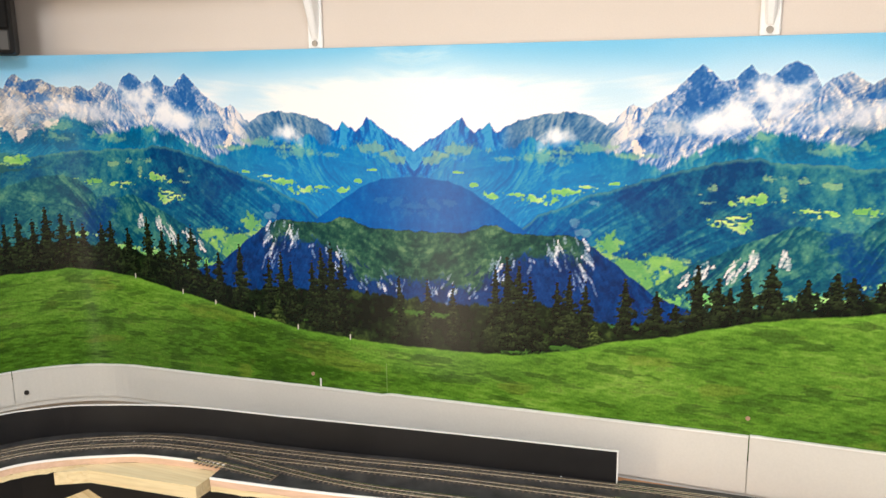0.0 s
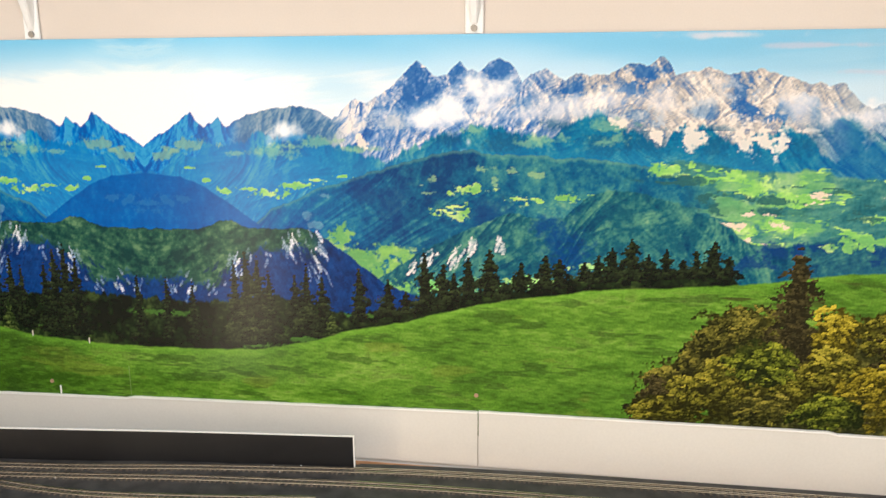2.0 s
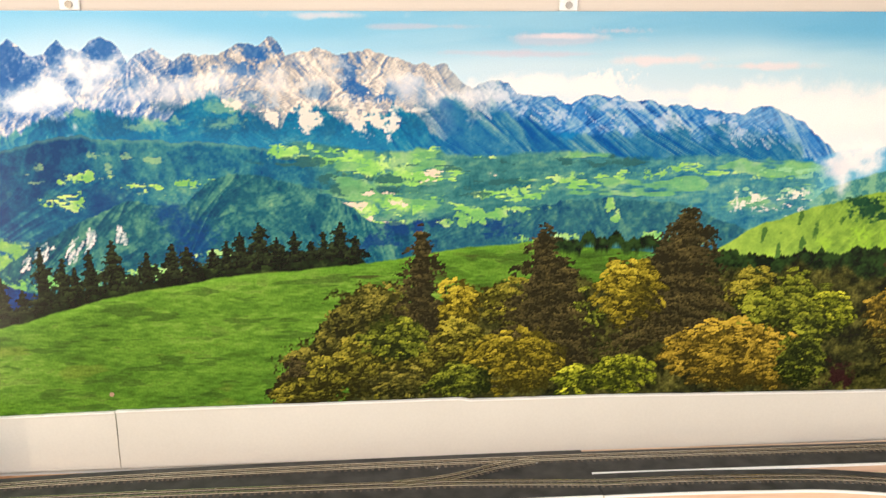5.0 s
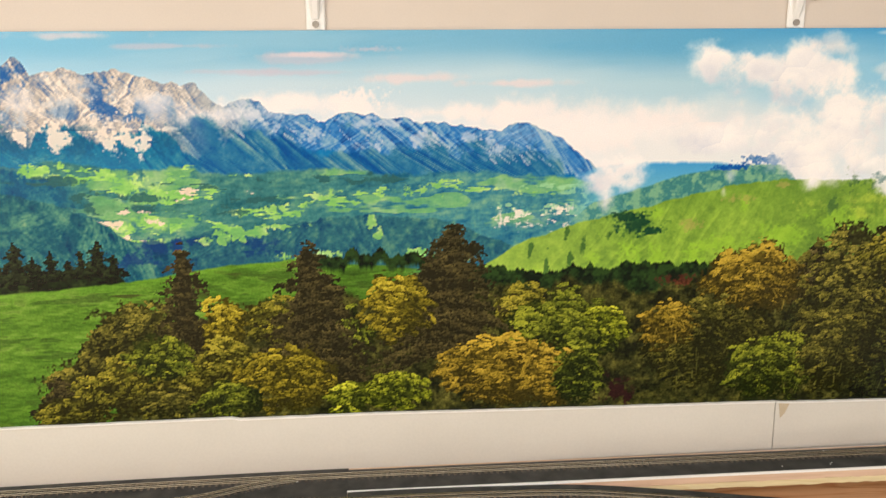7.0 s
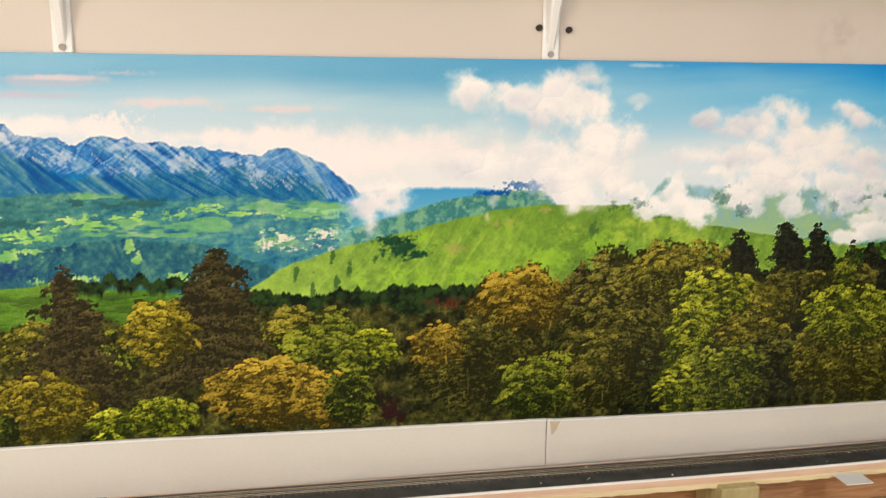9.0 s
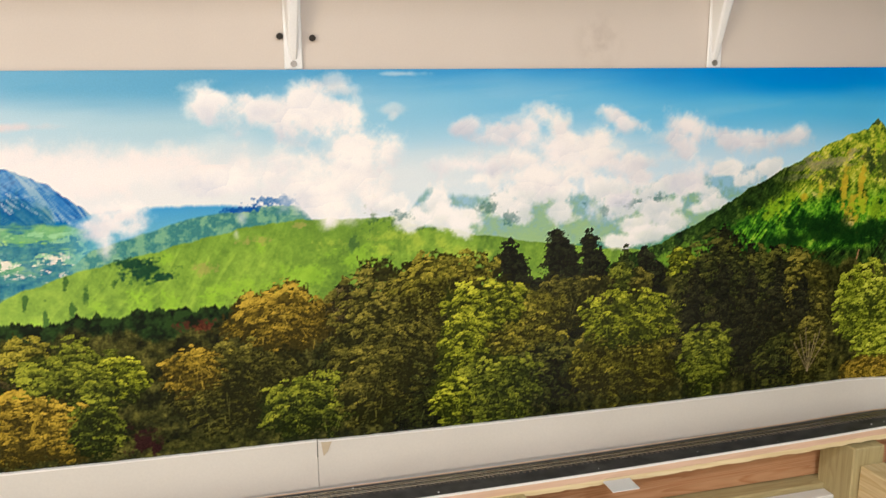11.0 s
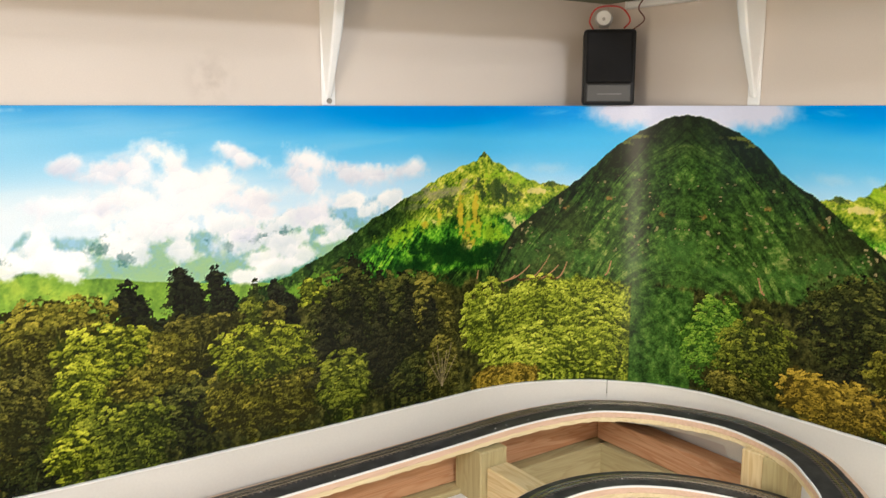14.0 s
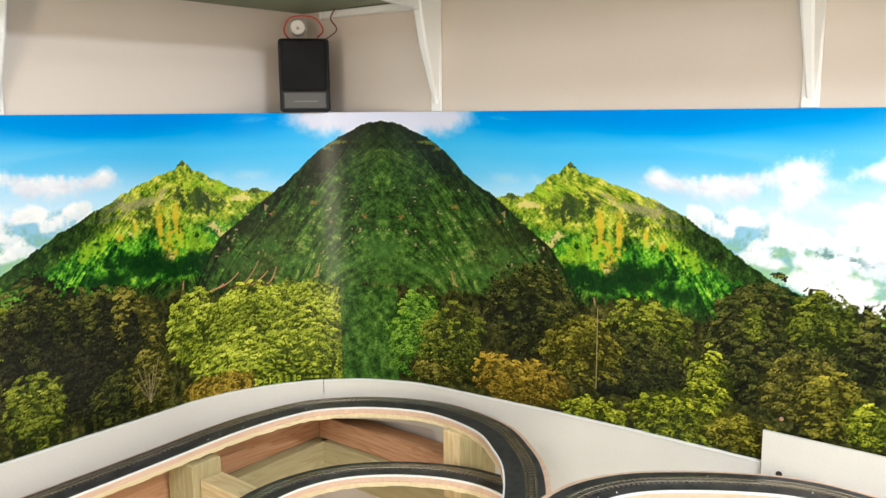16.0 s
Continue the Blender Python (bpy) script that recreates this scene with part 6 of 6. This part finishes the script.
def bracket(foot_screw):
    t = thing("shelf_bracket", (0, 0, 0), "white enamelled pressed steel shelf bracket with a ribbed leg", "bracket", "shelf brackets")
    hz = Z_SHELF - Z_TOP
    # flat flange on the wall with a rounded foot, and a web that deepens towards the shelf
    part("flange", box(-.0115, .0115, -.0035, 0, -.001, hz, .0012), STEEL, t)
    bm = bmesh.new()
    rings = []
    for z, dep, wd in ((0.012, .0055, .0045), (0.03, .012, .0055), (hz * 0.6, .040, .0085), (hz - .004, .056, .0095)):
        rings.append([bm.verts.new((a * wd, -d, z)) for a, d in ((-1.25, .003), (-1, dep - .002), (-.6, dep), (.6, dep), (1, dep - .002), (1.25, .003))])
    for a, b in zip(rings, rings[1:]):
        for i in range(6):
            bm.faces.new((a[i], a[(i + 1) % 6], b[(i + 1) % 6], b[i]))
    bm.faces.new(rings[0]); bm.faces.new(rings[-1][::-1])
    bmesh.ops.recalc_face_normals(bm, faces=bm.faces[:])
    part("web", bm, STEEL, t)
    # arm under the shelf, thinner towards its end, with a rounded gusset at the wall
    reach = 0.19
    bm = bmesh.new()
    rings = []
    for y, drop in ((-.003, .060), (-.012, .040), (-.030, .027), (-.06, .022), (-reach * 0.6, .017), (-reach, .009)):
        rings.append([bm.verts.new((a * .0064, y, z)) for a, z in ((-1, hz - .0015), (-1, hz - drop), (1, hz - drop), (1, hz - .0015))])
    for a, b in zip(rings, rings[1:]):
        for i in range(4):
            bm.faces.new((a[i], a[(i + 1) % 4], b[(i + 1) % 4], b[i]))
    bm.faces.new(rings[0]); bm.faces.new(rings[-1][::-1])
    bmesh.ops.recalc_face_normals(bm, faces=bm.faces[:])
    part("arm", bm, STEEL, t)
    part("screw", disc((0, -.0045, .006) if foot_screw else (0, -.0040, .150), (0, -1, 0), .0042, .003, 12), SCREW, t)
    return t


first = bracket(True)
first.matrix_world = pose(-2.992, 0.007, Z_TOP + .001)
for x in (-2.390, -1.808, -1.202, -.594):
    copy_thing(first, pose(x, 0.007, Z_TOP + .001))
deep = bracket(False)
deep.matrix_world = pose(0.007, -.322, Z_TOP + .001, 0, 0, -90)
for y in (-.940, -1.55):
    copy_thing(deep, pose(0.007, y, Z_TOP + .001, 0, 0, -90))


# ---- loudspeakers in the corners ----
def speaker(place, turn, label):
    t = thing("loudspeaker", place, label, "loudspeaker", "corner loudspeakers")
    t.matrix_world = pose(*place, 0, 0, turn)
    part("cabinet", box(-.045, .045, -.03, .05, -.002, .128, 0.006, 3), SPEAKER_BODY, t)
    part("grille", box(-.040, .040, -.036, -.030, .036, .125, 0.004, 2), SPEAKER, t, "black cloth grille")
    part("front_plate", box(-.038, .038, -.034, -.030, .004, .034, 0.0015), SPEAKER_PLATE, t, "dark grey front plate")
    part("lettering", box(-.020, .022, -.0346, -.034, .0165, .0180), LETTER, t, "thin silver print bar")
    return t


speaker((-.085, -.085, Z_TOP + .003), -43, "small black loudspeaker with a cloth grille in the corner")
speaker((LEFT + .074, -.085, Z_TOP + .003), 43, "small black loudspeaker with a cloth grille in the corner")


def tube(name, pts, radius, mat, parent=None, label=""):
    line = glide(pts, 0.004)
    bm = bmesh.new()
    rings = []
    for i, p in enumerate(line):
        d = (line[min(i + 1, len(line) - 1)] - line[max(i - 1, 0)]).normalized()
        a = d.orthogonal().normalized()
        c = d.cross(a)
        rings.append([bm.verts.new(p + (a * math.cos(k * math.pi / 3) + c * math.sin(k * math.pi / 3)) * radius) for k in range(6)])
    for r0, r1 in zip(rings, rings[1:]):
        best = min(range(6), key=lambda s: (r0[0].co - r1[s].co).length)
        for k in range(6):
            bm.faces.new((r0[k], r0[(k + 1) % 6], r1[(k + 1 + best) % 6], r1[(k + best) % 6]))
    bmesh.ops.recalc_face_normals(bm, faces=bm.faces[:])
    return part(name, bm, mat, parent, label)


rose = thing("cable_box", (-.069, -.054, 1.583), "round white cable box with red wire above the loudspeaker", "cable box")
part("body", disc((0, 0, .022), (-1, -1, 0), .016, .022, 20, 1), WHITEPLASTIC, rose)
part("screw", disc((-.009, -.009, .020), (-1, -1, 0), .003, .003, 10), SCREW, rose)
tagged(tube("red_wire", [(-.083, -.045, 1.583), (-.098, -.048, 1.60), (-.088, -.058, 1.622), (-.06, -.085, 1.622), (-.05, -.10, 1.600), (-.06, -.095, 1.585)], .0016, REDWIRE), "thin red wire looped round the cable box", "wire")
tagged(tube("brown_wire", [(-.045, -.10, 1.582), (-.03, -.115, 1.60), (-.035, -.105, 1.62), (-.028, -.11, 1.638)], .0014, BROWNWIRE), "thin brown wire from the loudspeaker", "wire")

trunk = thing("cable_trunking", (0, -.175, 1.63), "thin white plastic cable trunking under the shelf", "trunking")
part("channel", box(-.012, .006, -.13, .12, -.004, .0085, 0.0015), STEEL, trunk)
part("end_cap", box(-.0125, .006, .1205, .125, -.0045, .009, 0.001), STEEL, trunk)
# small things on the wall
for x, z in ((-1.218, 1.491), (-1.177, 1.489)):
    tagged(part("screw_plug", disc((x, 0.006, z), (0, -1, 0), .0042, .006, 10), DARK), "dark plugged screw hole in the wall", "hole")

# ---- ceiling lamps ----
for lx, ly, watts in LAMPS:
    t = thing("ceiling_lamp", (lx, ly, 2.4), "round white ceiling lamp", "lamp", "ceiling lamps")
    part("base", disc((0, 0, -.032), (0, 0, 1), .13, .062, 32), STEEL, t)


# ---- small marks on the print ----
def fleck(name, u, z, wide, high, mat, label, lean=0.0):
    """A thin raised patch on the mural."""
    bm = strip(AXIS + u - wide / 2, AXIS + u + wide / 2, 0.0002, 0.0007, z - high / 2, z + high / 2, step=max(wide / 3, 0.0004))
    return tagged(part(name, bm, mat), label, "mark")


FILLER = painted("brown_filler", (0.30, 0.17, 0.10), (0.42, 0.27, 0.17), 0.7)
TAPE = painted("worn_joint", (0.22, 0.18, 0.07), (0.30, 0.25, 0.10), 0.4)
GRASS_JOINT = painted("grass_joint", (0.14, 0.24, 0.04), (0.18, 0.30, 0.06), 0.4)
for u, z in ((.455, .977), (-.178, .960), (3.664, 1.03)):
    tagged(part("nail_head", disc(wall_line(AXIS + u)[0] + wall_line(AXIS + u)[1] * 0.0006 + Vector((0, 0, z)), wall_line(AXIS + u)[1], .0030, .0016, 7), FILLER), "small brownish filled nail head in the print", "nail head")
fleck("joint_strip", 3.380, 1.08, .0010, .13, TAPE, "worn strip where two lengths of print meet")
fleck("joint_strip", -.052, .968, .0009, .045, GRASS_JOINT, "pale worn strip where two lengths of print meet")
tear = bmesh.new()
sheet = [tear.verts.new((x, y, z)) for y in (-.0045, -.0052) for x, z in ((-1.187, .9425), (-1.172, .942), (-1.178, .928), (-1.184, .921))]
for ring in ((0, 1, 2, 3), (7, 6, 5, 4), (0, 4, 5, 1), (1, 5, 6, 2), (2, 6, 7, 3), (3, 7, 4, 0)):
    tear.faces.new([sheet[i] for i in ring])
tagged(part("torn_paper", tear, painted("bare_hardboard", (0.50, 0.42, 0.29), (0.58, 0.50, 0.37), 0.7)), "bare brownish tear in the white board beside its joint", "tear")
fleck("torn_flap", -.165, .9475, .0022, .013, BOARD_EDGE, "small torn white flap at the print's lower edge")
# pale crumbs lying on the black beds
rnd = random.Random(11)
bm = bmesh.new()
for p in rnd.sample(main, 46) + rnd.sample(lobe, 5) + rnd.sample(inner, 4):
    q = p + Vector((rnd.uniform(-.012, .012), rnd.uniform(-.03, .012), 0.0004))
    r_ = rnd.uniform(.0006, .0016)
    ring = [bm.verts.new(q + Vector((math.cos(k * 1.257) * r_ * rnd.uniform(.6, 1.5), math.sin(k * 1.257) * r_ * rnd.uniform(.6, 1.3), 0))) for k in range(5)]
    tip = bm.verts.new(q + Vector((0, 0, r_ * .8)))
    for k in range(5):
        bm.faces.new((ring[k], ring[(k + 1) % 5], tip))
tagged(part("plaster_crumbs", bm, WHITEPLASTIC), "pale crumbs scattered on the black track beds", "crumbs", kind="stuff")
